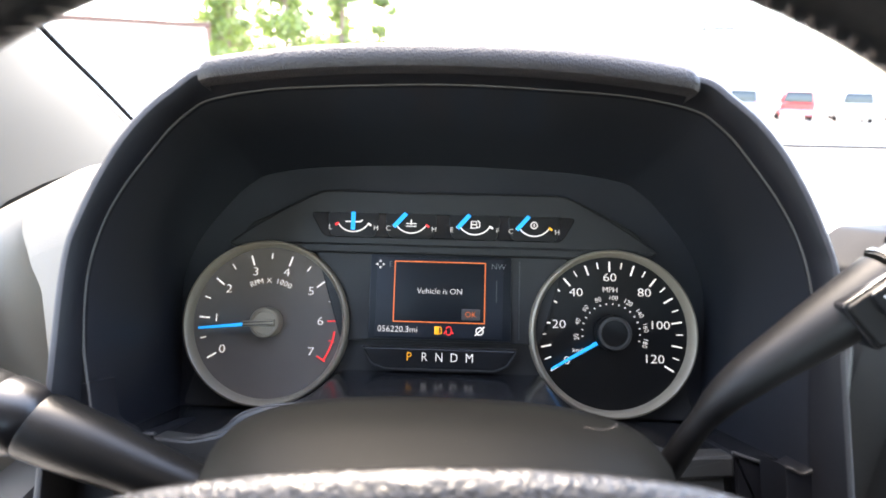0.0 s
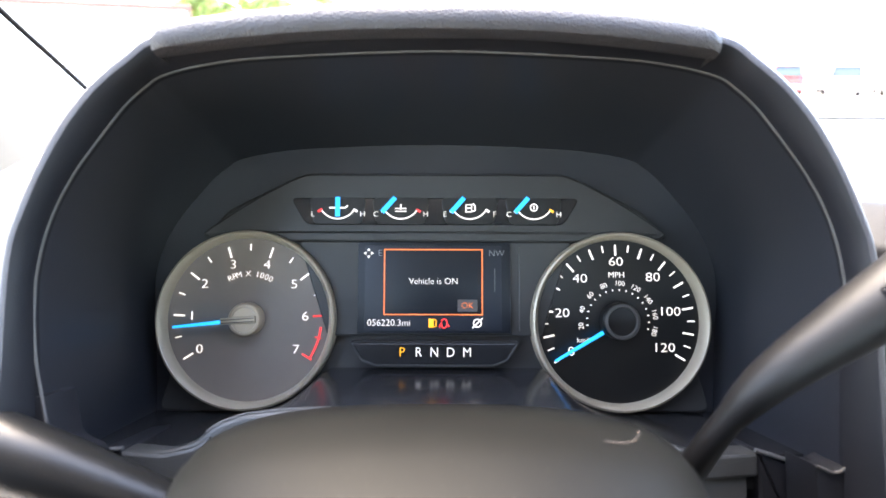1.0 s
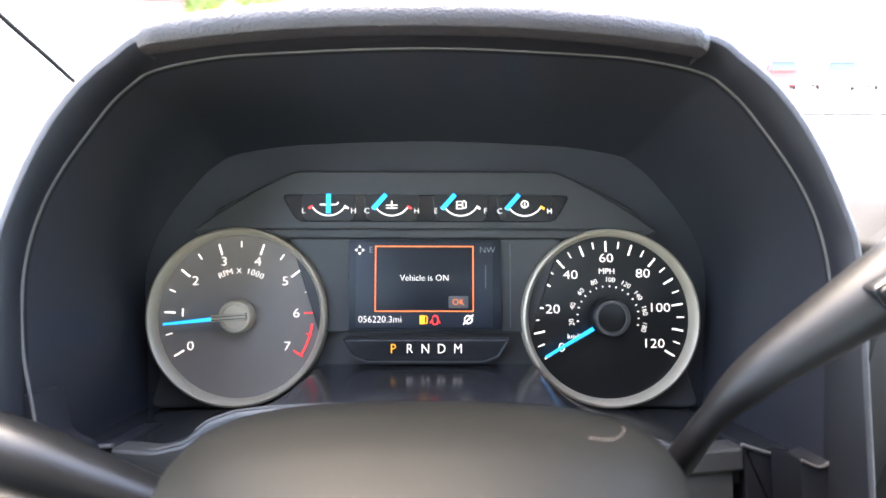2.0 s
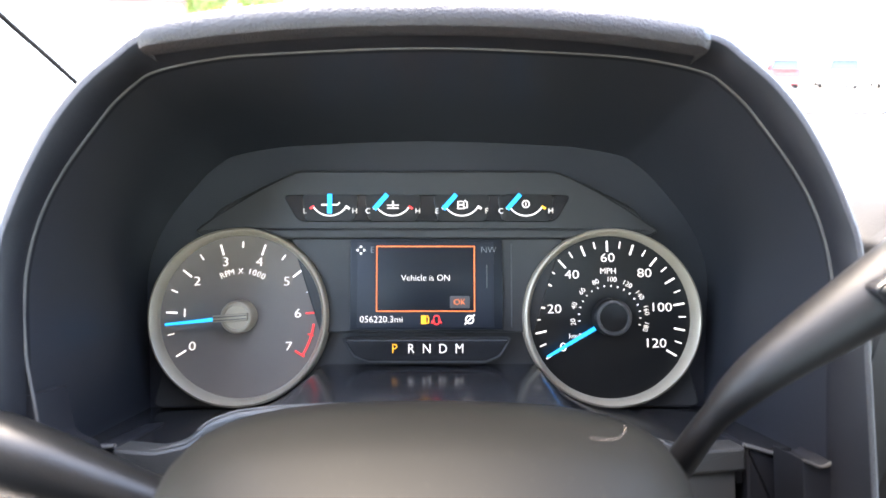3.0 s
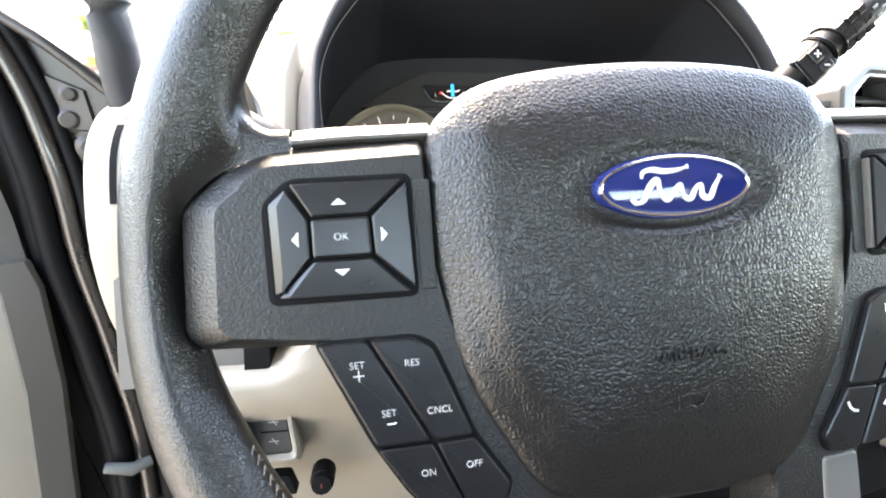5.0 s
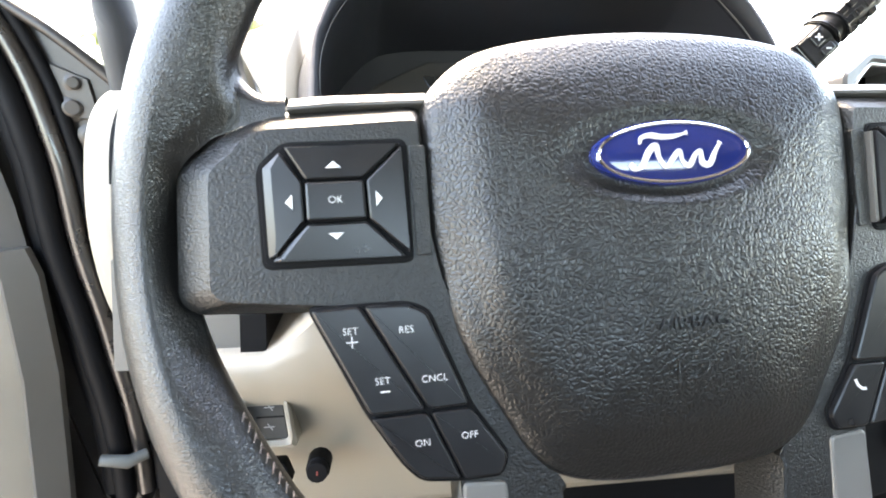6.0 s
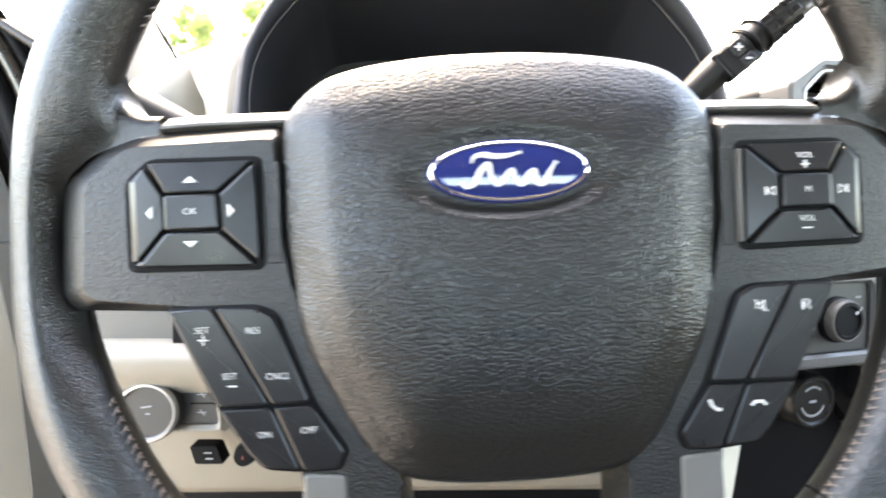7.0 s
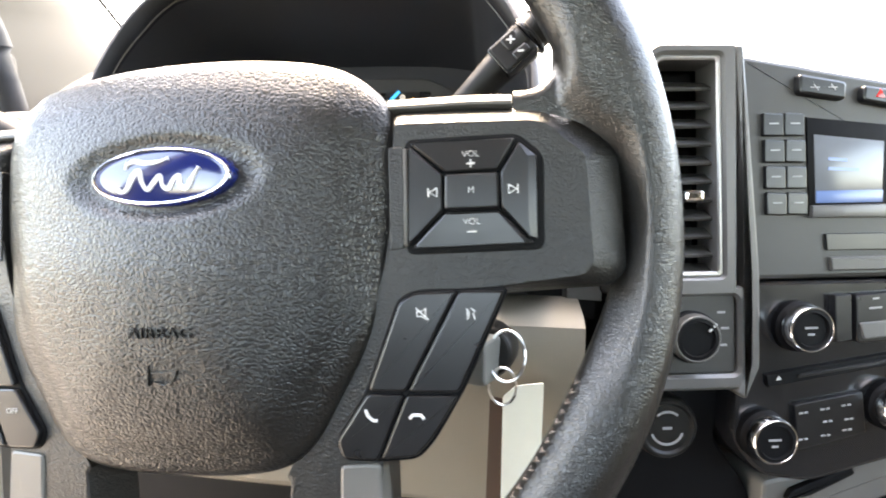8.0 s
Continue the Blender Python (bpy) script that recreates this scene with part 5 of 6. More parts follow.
def vent(name, m, u0, u1, v0, v1, label, frame_mat):
    """A tall louvred vent with its satin surround."""
    t = thing(name, m, label, "air vent")
    o = fillet([(u0 - 0.012, v1 - 0.012), (u1 + 0.009, v1 - 0.012), (u1 + 0.007, v0 + 0.007), (u0 + 0.014, v0 + 0.007), (u0 - 0.012, v0 - 0.010)], 0.004)
    i = fillet([(u0, v1), (u1, v1), (u1 - 0.003, v0), (u0 + 0.016, v0), (u0, v0 - 0.014)], 0.003)
    part("surround", frame_slab(o, i, -0.02, 0.004, 0.002), frame_mat, t)
    part("inner_ring", frame_slab(i, inset(i, 0.0030), -0.02, 0.0030, 0.0010), SATIN if frame_mat is GREYTRIM else SILVER, t, "bright satin inner edge")
    part("duct", slab(inset(o, 0.001), -0.07, -0.030, 0.001), RUBBER, t)
    part("duct_wall", frame_slab(o, inset(i, 0.001), -0.04, -0.018, 0.001), RUBBER, t)
    n = 11
    for k in range(n):
        v = v0 - 0.016 + (v1 - v0 + 0.020) * k / (n - 1)
        part("louvre", slab([(u0 + 0.002, -0.0055), (u1 - 0.002, -0.0055), (u1 - 0.002, 0.0055), (u0 + 0.002, 0.0055)], -0.0010, 0.0010, 0.0006), FASCIA, t).matrix_local = Matrix.Translation((0, v, -0.008)) @ Euler((radians(-58), 0, 0)).to_matrix().to_4x4()
    part("adjuster", slab(fillet([(u1 - 0.026, -0.087), (u1 - 0.014, -0.087), (u1 - 0.014, -0.080), (u1 - 0.026, -0.080)], 0.002), -0.004, 0.006, 0.002), CHROME, t)
    return t


def knob(parent, name, c, r, deep, mark=True, ring=None):
    k = part(name, lathe([(r * 1.12, -0.004), (r * 1.12, 0.002), (r * 1.04, 0.003), (r, 0.004), (r * 0.97, deep * 0.8), (r * 0.92, deep), (r * 0.74, deep + 0.0004), (r * 0.70, deep - 0.001), (0.0004, deep - 0.001)], 48, c), RUBBER, parent)
    part("bright_ring", lathe([(r * 0.97, deep * 0.30), (r * 1.03, deep * 0.40), (r * 1.03, deep * 0.62), (r * 0.985, deep * 0.98), (r * 0.95, deep * 1.04), (r * 0.905, deep * 1.04), (r * 0.88, deep * 0.98)], 48, c, cap=False), ring or CHROME, k, "" if ring else "bright chrome edge")
    if mark:
        icon(k, "symbol_mark", [[(-0.004, 0.001), (0.004, 0.001)], [(-0.002, -0.003), (0.002, -0.003)]], c, 0.0012, w=(deep - 0.0015, deep - 0.0006), mat=GREYPRINT)
    return k


def build_stack():
    t = thing("centre_stack", MS, "charcoal centre stack with radio display, knobs and climate controls", "centre console")
    part("upper_fascia", slab(fillet([(0.002, 0.002), (0.105, -0.0150), (0.24, -0.030), (0.24, -0.136), (0.012, -0.136)], 0.004), -0.05, 0.0, 0.003), FASCIA, t)
    part("lower_fascia", slab(fillet([(0.010, -0.137), (0.24, -0.137), (0.24, -0.225), (0.13, -0.250), (0.055, -0.268), (0.022, -0.262), (0.004, -0.240), (0.006, -0.205)], 0.010), -0.05, -0.002, 0.003), GLOSS, t)
    part("edge_trim", slab(fillet([(-0.001, 0.006), (0.0045, 0.006), (0.0165, -0.130), (0.0175, -0.190), (0.009, -0.210), (0.003, -0.206), (0.0105, -0.188), (0.0095, -0.130)], 0.002), -0.03, 0.0042, 0.0018), GREYTRIM, t)
    part("lower_band", slab(fillet([(0.030, -0.270), (0.13, -0.251), (0.24, -0.226), (0.24, -0.245), (0.10, -0.290), (0.03, -0.300)], 0.004), -0.06, -0.010, 0.003), INSERT, t, "satin silver tray lid")
    part("latch", slab(fillet([(0.0435, -0.2820), (0.0470, -0.2750), (0.0880, -0.2605), (0.0905, -0.2660), (0.0600, -0.2795)], 0.002), -0.014, -0.0060, 0.0015), RUBBER, t, "dark latch")
    for pts in ([(0.0386, -0.0110), (0.0690, -0.0158), (0.0688, -0.0272), (0.0388, -0.0230)], [(0.0795, -0.0178), (0.108, -0.0215), (0.108, -0.0330), (0.0790, -0.0275)]):
        b = part("push_button", slab(fillet(pts, 0.003), -0.004, 0.0045, 0.0018), BUTTON, t)
        if pts[0][0] < 0.05:
            for du in (0.010, 0.021):
                icon(b, "symbol_mark", [[(-0.003, 0), (0.003, 0)], [(-0.001, 0.0018), (0.002, -0.0018)]], (pts[0][0] + du, pts[0][1] - 0.0085), 0.0006, w=(0.0040, 0.0048), mat=GREYPRINT)
        else:
            part("symbol_mark", slab([(0.0870, -0.0255), (0.0930, -0.0260), (0.0900, -0.0205)], 0.004, 0.0048, 0.0001), LAMPRED, b)
    for r in range(4):
        for cidx in range(2):
            u, v = 0.0180 + 0.0133 * cidx + 0.0010 * r, -0.0340 - 0.0160 * r
            b = part("radio_button", slab(fillet([(u, v), (u + 0.0126, v - 0.0008), (u + 0.0130, v - 0.0142), (u + 0.0004, v - 0.0138)], 0.0012), -0.003, 0.0028, 0.0008), BUTTON, t)
            icon(b, "symbol_mark", [[(-0.003, 0), (0.003, 0)]], (u + 0.0065, v - 0.0066), 0.0009, w=(0.0024, 0.0031), mat=GREYPRINT)
    part("display_recess", slab([(0.0463, -0.0365), (0.112, -0.0425), (0.112, -0.0985), (0.0494, -0.0972)], -0.004, 0.0012, 0.0005), RUBBER, t)
    ds = part("radio_display", slab([(0.0509, -0.0470), (0.0960, -0.0515), (0.0956, -0.0890), (0.0529, -0.0890)], -0.002, 0.0018, 0.0004), RADIOLIT, t, "lit radio display")
    part("display_bar", slab([(0.0527, -0.0815), (0.0957, -0.0815), (0.0956, -0.0890), (0.0529, -0.0890)], 0.001, 0.0021, 0.0001), RADIOBLUE, ds)
    icon(ds, "text_bar", [[(0, 0), (0.012, -0.001)], [(0, -0.006), (0.020, -0.007)]], (0.060, -0.062), 0.0020, w=(0.0015, 0.0021), mat=RADIOBLUE)
    part("display_sill", slab([(0.0494, -0.0905), (0.112, -0.0900), (0.112, -0.0985), (0.0494, -0.0980)], -0.002, 0.0040, 0.0015), GREYTRIM, t)
    part("slot_panel", slab(fillet([(0.0598, -0.1080), (0.24, -0.1075), (0.24, -0.1190), (0.0608, -0.1185)], 0.001), -0.003, 0.0018, 0.0006), BUTTON, t)
    part("slot_panel", slab(fillet([(0.0628, -0.1225), (0.24, -0.1220), (0.24, -0.1310), (0.0641, -0.1312)], 0.001), -0.003, 0.0022, 0.0010), SILVER, t)
    knob(t, "volume_knob", (0.0440, -0.1655), 0.0142, 0.012)
    part("button_bar", slab(fillet([(0.0655, -0.1462), (0.0765, -0.1458), (0.0778, -0.1748), (0.0668, -0.1762)], 0.0015), -0.004, 0.0030, 0.0010), BUTTON, t)
    bl = part("seek_block", slab(fillet([(0.0792, -0.1462), (0.112, -0.1445), (0.112, -0.1755), (0.0806, -0.1768)], 0.003), -0.004, 0.0030, 0.0012), BUTTON, t)
    part("bright_key", slab(fillet([(0.0810, -0.1640), (0.112, -0.1620), (0.112, -0.1720), (0.0840, -0.1745)], 0.002), 0.001, 0.0042, 0.001), GREYTRIM, bl)
    icon(bl, "symbol_mark", [[(0, 0), (0.008, 0.0005)], [(0.002, 0.006), (0.006, 0.0063)]], (0.088, -0.155), 0.0012, w=(0.0025, 0.0034), mat=GREYPRINT)
    part("disc_slot", slab(fillet([(0.0240, -0.1960), (0.24, -0.1660), (0.24, -0.1735), (0.0252, -0.2036)], 0.0015), -0.004, 0.0006, 0.0006), RUBBER, t)
    part("slot_lip", slab(fillet([(0.044, -0.1958), (0.24, -0.1690), (0.24, -0.1712), (0.044, -0.1982)], 0.0008), -0.004, 0.0022, 0.0006), BUTTON, t)
    part("eject_mark", slab([(0.030, -0.1995), (0.0335, -0.1990), (0.0318, -0.1965)], 0.0, 0.0012, 0.0001), WHITE, t)
    knob(t, "fan_knob", (0.0225, -0.2340), 0.0142, 0.012)
    knob(t, "heat_knob", (0.1060, -0.2180), 0.0142, 0.012)
    hv = part("climate_buttons", slab(fillet([(0.0420, -0.2155), (0.0870, -0.2085), (0.0900, -0.2350), (0.0450, -0.2450)], 0.002), -0.004, 0.0012, 0.0008), BUTTON, t)
    for u, v in ((0.048, -0.221), (0.062, -0.219), (0.076, -0.217), (0.064, -0.227), (0.078, -0.226), (0.048, -0.238), (0.063, -0.236), (0.077, -0.233)):
        icon(hv, "symbol_mark", [[(-0.0030, 0), (-0.0004, 0.0003)], [(0.0006, 0.0004), (0.0028, 0.0006)]], (u, v), 0.0011, w=(0.0008, 0.0017), mat=GREYPRINT)
    sp = part("knob_panel", slab(fillet([(-0.062, -0.1425), (0.0035, -0.1450), (0.0048, -0.1940), (-0.062, -0.1935)], 0.004), -0.02, 0.0, 0.001), FASCIA, t)
    part("panel_frame", frame_slab(fillet([(-0.068, -0.1370), (0.0085, -0.1390), (0.0115, -0.2040), (-0.068, -0.2030)], 0.005), fillet([(-0.062, -0.1425), (0.0035, -0.1450), (0.0048, -0.1940), (-0.062, -0.1935)], 0.005), -0.02, 0.0035, 0.002), GREYTRIM, sp)
    k = knob(sp, "drive_knob", (-0.0250, -0.1700), 0.0145, 0.009, False, SILVER)
    part("pointer", slab([(-0.0185, -0.1650), (-0.0175, -0.1660), (-0.0130, -0.1615), (-0.0140, -0.1605)], 0.007, 0.0092, 0.0002), WHITE, k)
    for u, v in ((-0.0060, -0.1555), (-0.0035, -0.1655), (-0.0045, -0.1760), (-0.046, -0.168), (-0.046, -0.175)):
        icon(sp, "symbol_mark", [[(-0.002, 0), (0.003, 0)]], (u, v), 0.0014, w=(-0.0005, 0.0004), mat=GREYPRINT)
    part("side_panel", slab(fillet([(-0.075, -0.206), (0.010, -0.207), (0.004, -0.245), (0.025, -0.275), (0.05, -0.34), (-0.09, -0.34)], 0.006), -0.06, -0.022, 0.002), RUBBER, t)
    s2 = part("socket_cover", lathe([(0.0205, -0.030), (0.0205, -0.012), (0.0195, -0.006), (0.0180, -0.004), (0.0165, -0.004), (0.0150, -0.0055), (0.0004, -0.0055)], 44, (-0.0365, -0.2300)), BEZEL, t)
    for a0, a1 in ((50, 130), (200, 340)):
        part("arc_mark", ribbon(arc((-0.0365, -0.2300), 0.0105, a0, a1, 14), 0.0014, -0.0060, -0.0050), GREYPRINT, s2)
    icon(s2, "symbol_mark", [[(-0.003, 0), (0.003, 0)]], (-0.0365, -0.2300), 0.0016, w=(-0.0060, -0.0050), mat=GREYPRINT)
    return t


build_dash()
build_stack()
vent("air_vent", MS, -0.0620, -0.0060, 0.0005, -0.1330, "tall dark louvred vent in a satin grey surround", GREYTRIM)
vent("air_vent", basis((-0.240, 0.140, 1.452), -8, 8), -0.022, 0.0145, -0.004, -0.100, "dark louvred vent at the end of the dashboard", STONE)


# ---- door, pillar, cab ----
def build_door():
    d = thing("driver_door", Matrix.Identity(4), "open driver door with pale panel and black weatherstrip", "door")
    rows = []
    for z, x0, y0 in ((0.70, -0.385, 0.17), (1.00, -0.368, 0.19), (1.12, -0.360, 0.20), (1.24, -0.358, 0.205), (1.318, -0.362, 0.205), (1.332, -0.368, 0.21)):
        rows.append([(x0, y0, z), (x0 - 0.03, y0 - 0.03, z - 0.004), (x0 - 0.16, y0 - 0.09, z - 0.004), (x0 - 0.75, y0 - 0.26, z), (x0 - 0.77, y0 - 0.19, z), (x0 - 0.02, y0 + 0.04, z)])
    part("inner_panel", loft(rows), STONE, d, "pale stone inner door panel")
    cap = []
    for z, k in ((1.325, 0.0), (1.37, 0.006), (1.43, 0.020), (1.46, 0.036)):
        cap.append([(-0.372 - k, 0.215, z), (-0.41 - k, 0.175, z), (-0.55 - k, 0.115, z), (-1.13, -0.05, z), (-1.15, 0.02, z), (-0.40 - k, 0.25, z)])
    band = []
    for z, x0, y0 in ((0.70, -0.385, 0.17), (1.00, -0.368, 0.19), (1.12, -0.360, 0.20), (1.24, -0.358, 0.205), (1.318, -0.362, 0.205), (1.338, -0.370, 0.207)):
        band.append([(x0 + 0.001, y0 + 0.004, z), (x0 + 0.001, y0 - 0.003, z), (x0 - 0.014, y0 - 0.018, z), (x0 - 0.018, y0 - 0.016, z), (x0 - 0.014, y0 + 0.010, z)])
    part("edge_band", loft(band), EDGEGREY, d, "mid grey band along the edge of the door panel")
    part("upper_panel", loft(cap), GREYTRIM, d, "grey upper door panel")
    for dx, dy, r, mat in ((-0.014, 0.0, 0.008, RUBBER), (0.0, 0.006, 0.007, BRONZE), (0.011, 0.010, 0.005, RUBBER), (-0.026, 0.012, 0.010, RUBBER)):
        pts = curve_through([(-0.318 + dx, 0.215 + dy, 0.75), (-0.312 + dx, 0.215 + dy, 1.121), (-0.325 + dx, 0.215 + dy, 1.2525), (-0.340 + dx, 0.215 + dy, 1.334), (-0.348 + dx, 0.215 + dy, 1.408), (-0.372 + dx, 0.215 + dy, 1.490), (-0.43 + dx, 0.20 + dy, 1.60), (-0.50 + dx, 0.12 + dy, 1.75)], 8)
        part("weatherstrip", sweep(pts, r, 12), mat, d, "" if mat is RUBBER else "dark bronze painted flange between the strips")
    part("hinge_strap", sweep([(-0.335, 0.20, 1.165), (-0.316, 0.203, 1.160), (-0.305, 0.212, 1.161)], [0.0045, 0.0055, 0.0045], 10), KEYGREY, d, "grey door check strap")
    return d


def build_jamb():
    j = thing("door_jamb", Matrix.Identity(4), "dark painted door jamb with hinge bolts", "door jamb")
    out = fillet([(-0.46, 1.565), (-0.372, 1.512), (-0.337, 1.488), (-0.305, 1.462), (-0.285, 1.447), (-0.268, 1.40), (-0.262, 1.12), (-0.262, 0.75), (-0.42, 0.75), (-0.42, 1.20), (-0.43, 1.42)], 0.006)
    part("plate", loft([[(x, 0.245, z) for x, z in out], [(x, 0.232, z) for x, z in out], [(x, 0.229, z) for x, z in inset(out, 0.004)]]), JAMB, j)
    part("sail_edge", sweep(curve_through([(-0.47, 0.22, 1.575), (-0.372, 0.222, 1.512), (-0.337, 0.222, 1.488), (-0.303, 0.225, 1.458)], 8), 0.0042, 12), JAMB, j, "raised rim of the sail panel")
    for x, z, r in ((-0.3335, 1.458, 0.006), (-0.336, 1.440, 0.008), (-0.325, 1.420, 0.008), (-0.320, 1.383, 0.005), (-0.320, 1.372, 0.005)):
        b = part("bolt", lathe([(r * 1.2, -0.004), (r * 1.2, 0.001), (r * 0.8, 0.002), (r * 0.8, 0.005), (r * 0.6, 0.006)], 20), BRASS, j)
        b.matrix_local = basis((x, 0.228, z), 15, 0)
    for rb in ([(-0.350, 1.474), (-0.322, 1.462), (-0.316, 1.430), (-0.345, 1.432)], [(-0.336, 1.427), (-0.314, 1.427), (-0.312, 1.408), (-0.334, 1.408)]):
        part("bracket", loft([[(x, 0.232, z) for x, z in rb], [(x, 0.226, z) for x, z in inset(rb, 0.002)]]), JAMB, j)
    return j


def build_pillar():
    p = thing("windscreen_pillar", Matrix.Identity(4), "pale trimmed windscreen pillar rising from the dashboard", "pillar")
    rows = []
    left = curve_through([(-0.2595, 0.171, 1.4264), (-0.265, 0.167, 1.481), (-0.267, 0.161, 1.528), (-0.272, 0.112, 1.606), (-0.395, -0.20, 1.96)], 5)
    right = curve_through([(-0.352, 0.570, 1.43), (-0.354, 0.490, 1.50), (-0.358, 0.420, 1.56), (-0.370, 0.300, 1.66), (-0.42, -0.12, 1.96)], 5)
    for a, b in zip(left, right):
        a, b = Vector(a), Vector(b)
        ring = []
        for k in range(9):
            t = k / 8
            q = a.lerp(b, t) + Vector((0.018 * math.sin(math.pi * t), 0, 0))
            ring.append(tuple(q))
        rows.append(ring + [tuple(b + Vector((-0.03, 0.02, 0))), tuple(a + Vector((-0.012, 0.03, 0)))])
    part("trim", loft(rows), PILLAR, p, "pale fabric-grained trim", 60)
    edge = [(x - 0.004, y - 0.008, z) for x, y, z in left]
    part("door_seal", sweep(edge, 0.0125, 16), HOODLIP, p, "black door seal")
    part("glass_gasket", sweep([(x + 0.009, y - 0.006, z) for x, y, z in right], 0.0024, 8), RUBBER, p, "thin black gasket along the glass")
    return p


def build_end_cap():
    m = thing("dash_end_cap", Matrix.Identity(4), "pale cap closing the end of the dashboard", "dash end cap")
    line = curve_through([(-0.262, 0.140, 1.285), (-0.270, 0.118, 1.31), (-0.275, 0.112, 1.36), (-0.276, 0.120, 1.41), (-0.2745, 0.134, 1.436), (-0.271, 0.155, 1.449), (-0.265, 0.19, 1.453)], 5)
    part("cap", loft([[(x + 0.035, y, z), (x + 0.010, y, z), (x + 0.003, y + 0.0015, z), (x - 0.003, y + 0.005, z), (x - 0.008, y + 0.012, z), (x - 0.011, y + 0.024, z), (x - 0.012, 0.235, z), (x + 0.035, 0.235, z)] for x, y, z in line]), STONE, m, "", 80)
    part("slot", loft([[(x + 0.0115, y - 0.0006, z), (x + 0.0150, y - 0.0006, z), (x + 0.0150, y + 0.006, z), (x + 0.0115, y + 0.006, z)] for x, y, z in line if 1.385 < z < 1.437]), RUBBER, m)
    return m


build_door()
build_jamb()
build_pillar()
build_end_cap()


def structure(name, bm, mat, label, category):
    ob = part(name, bm, mat)
    tagged(ob, label, category, kind="structure")
    return ob


# Unseen roof, its front edge drawn back so that sky reaches the hub.
structure("ceiling", box(-0.46, 1.50, -1.35, -0.14, 1.96, 2.02, 0.004), ROOF, "pale cloth roof lining of the cab", "ceiling")
structure("floor", box(-0.48, 1.50, -1.35, 0.85, 0.60, 0.64, 0.004), CARPET, "dark carpet on the cab floor", "floor")
structure("wall_rear", frame_slab([(-0.50, 0.62), (1.50, 0.62), (1.50, 1.98), (-0.50, 1.98)], [(-0.28, 1.56), (1.05, 1.56), (1.02, 1.80), (-0.25, 1.80)], 0, 0.06), REARCLOTH, "grey trimmed rear wall of the cab with its window opening", "wall").matrix_world = Matrix.Translation((0, -1.35, 0)) @ Euler((radians(90), 0, 0)).to_matrix().to_4x4()
structure("wall_right", frame_slab([(-1.35, 0.62), (0.85, 0.62), (0.85, 1.45), (-0.10, 1.98), (-1.35, 1.98)], [(-1.0, 1.42), (0.40, 1.42), (0.40, 1.46), (-0.18, 1.88), (-1.0, 1.88)], 0, 0.06), PILLAR, "pale passenger side with its window opening", "wall").matrix_world = Matrix.Translation((1.50, 0, 0)) @ Euler((radians(90), 0, radians(90))).to_matrix().to_4x4()
# Unseen side, brought forward to block part of the sky on the left.
structure("wall_left", frame_slab([(-1.35, 0.62), (-0.47, 0.62), (-0.45, 1.40), (-0.50, 1.98), (-1.35, 1.98)], [(-1.20, 1.42), (-0.66, 1.42), (-0.64, 1.46), (-0.66, 1.86), (-1.20, 1.86)], 0, 0.06), PILLAR, "unseen pale cab side behind the driver, holding back the left sky, with its window opening", "wall").matrix_world = Matrix.Translation((-0.50, 0, 0)) @ Euler((radians(90), 0, radians(90))).to_matrix().to_4x4()
structure("trim_header", box(-0.46, 1.50, -0.18, -0.10, 1.93, 1.98, 0.004), PILLAR, "pale header above the windscreen", "trim")
structure("cowl", box(-0.75, 1.45, 0.785, 0.86, 1.36, 1.455, 0.006), RUBBER, "black cowl under the windscreen", "cowl")


# Added unseen seat, dark so that the hub mirrors little light from behind.
def build_seat():
    s = thing("driver_seat", Matrix.Identity(4), "unseen driver seat, its dark cloth deepening the hub's reflections", "seat")
    part("cushion", slab(fillet([(-0.27, -0.98), (0.27, -0.98), (0.26, -0.46), (-0.26, -0.46)], 0.06), 0.72, 0.96, 0.04), SEATCLOTH, s)
    part("backrest", loft([[(x, -0.98 - 0.12 * f, 0.92 + 0.62 * f) for x in (-0.27, -0.1, 0.1, 0.27)] + [(x, -1.12 - 0.12 * f, 0.92 + 0.62 * f) for x in (0.25, -0.25)] for f in (0, 0.4, 0.8, 1.0)]), SEATCLOTH, s)
    part("base", box(-0.22, 0.22, -0.95, -0.50, 0.64, 0.73, 0.004), RUBBER, s)
    return s


build_seat()


# ---- outdoors ----
def ground():
    bm = bmesh.new()
    n = 40
    v = [[bm.verts.new(((i - n / 2) ** 3 * 0.25, (j - n / 2) ** 3 * 0.25, 0)) for j in range(n + 1)] for i in range(n + 1)]
    for i in range(n):
        for j in range(n):
            bm.faces.new((v[i][j], v[i + 1][j], v[i + 1][j + 1], v[i][j + 1]))
    structure("ground", bm, ASPHALT, "pale sunlit paved yard", "ground")


def building(at, turn, long, deep, high):
    b = thing("building", Matrix.Translation(at) @ Euler((0, 0, radians(turn))).to_matrix().to_4x4(), "long low white building with brown roof edge", "building")
    part("wall", box(0, long, 0, deep, 0, high, 0.02), WALLWHITE, b)
    part("roof", box(-0.15, long + 0.15, -0.15, deep + 0.15, high, high + 0.14, 0.02), TRIMRED, b)
    for k in range(int(long / 3)):
        part("batten", box(1.5 + 3 * k, 1.56 + 3 * k, -0.03, 0.0, 0, high, 0.01), WALLWHITE, b)
    return b


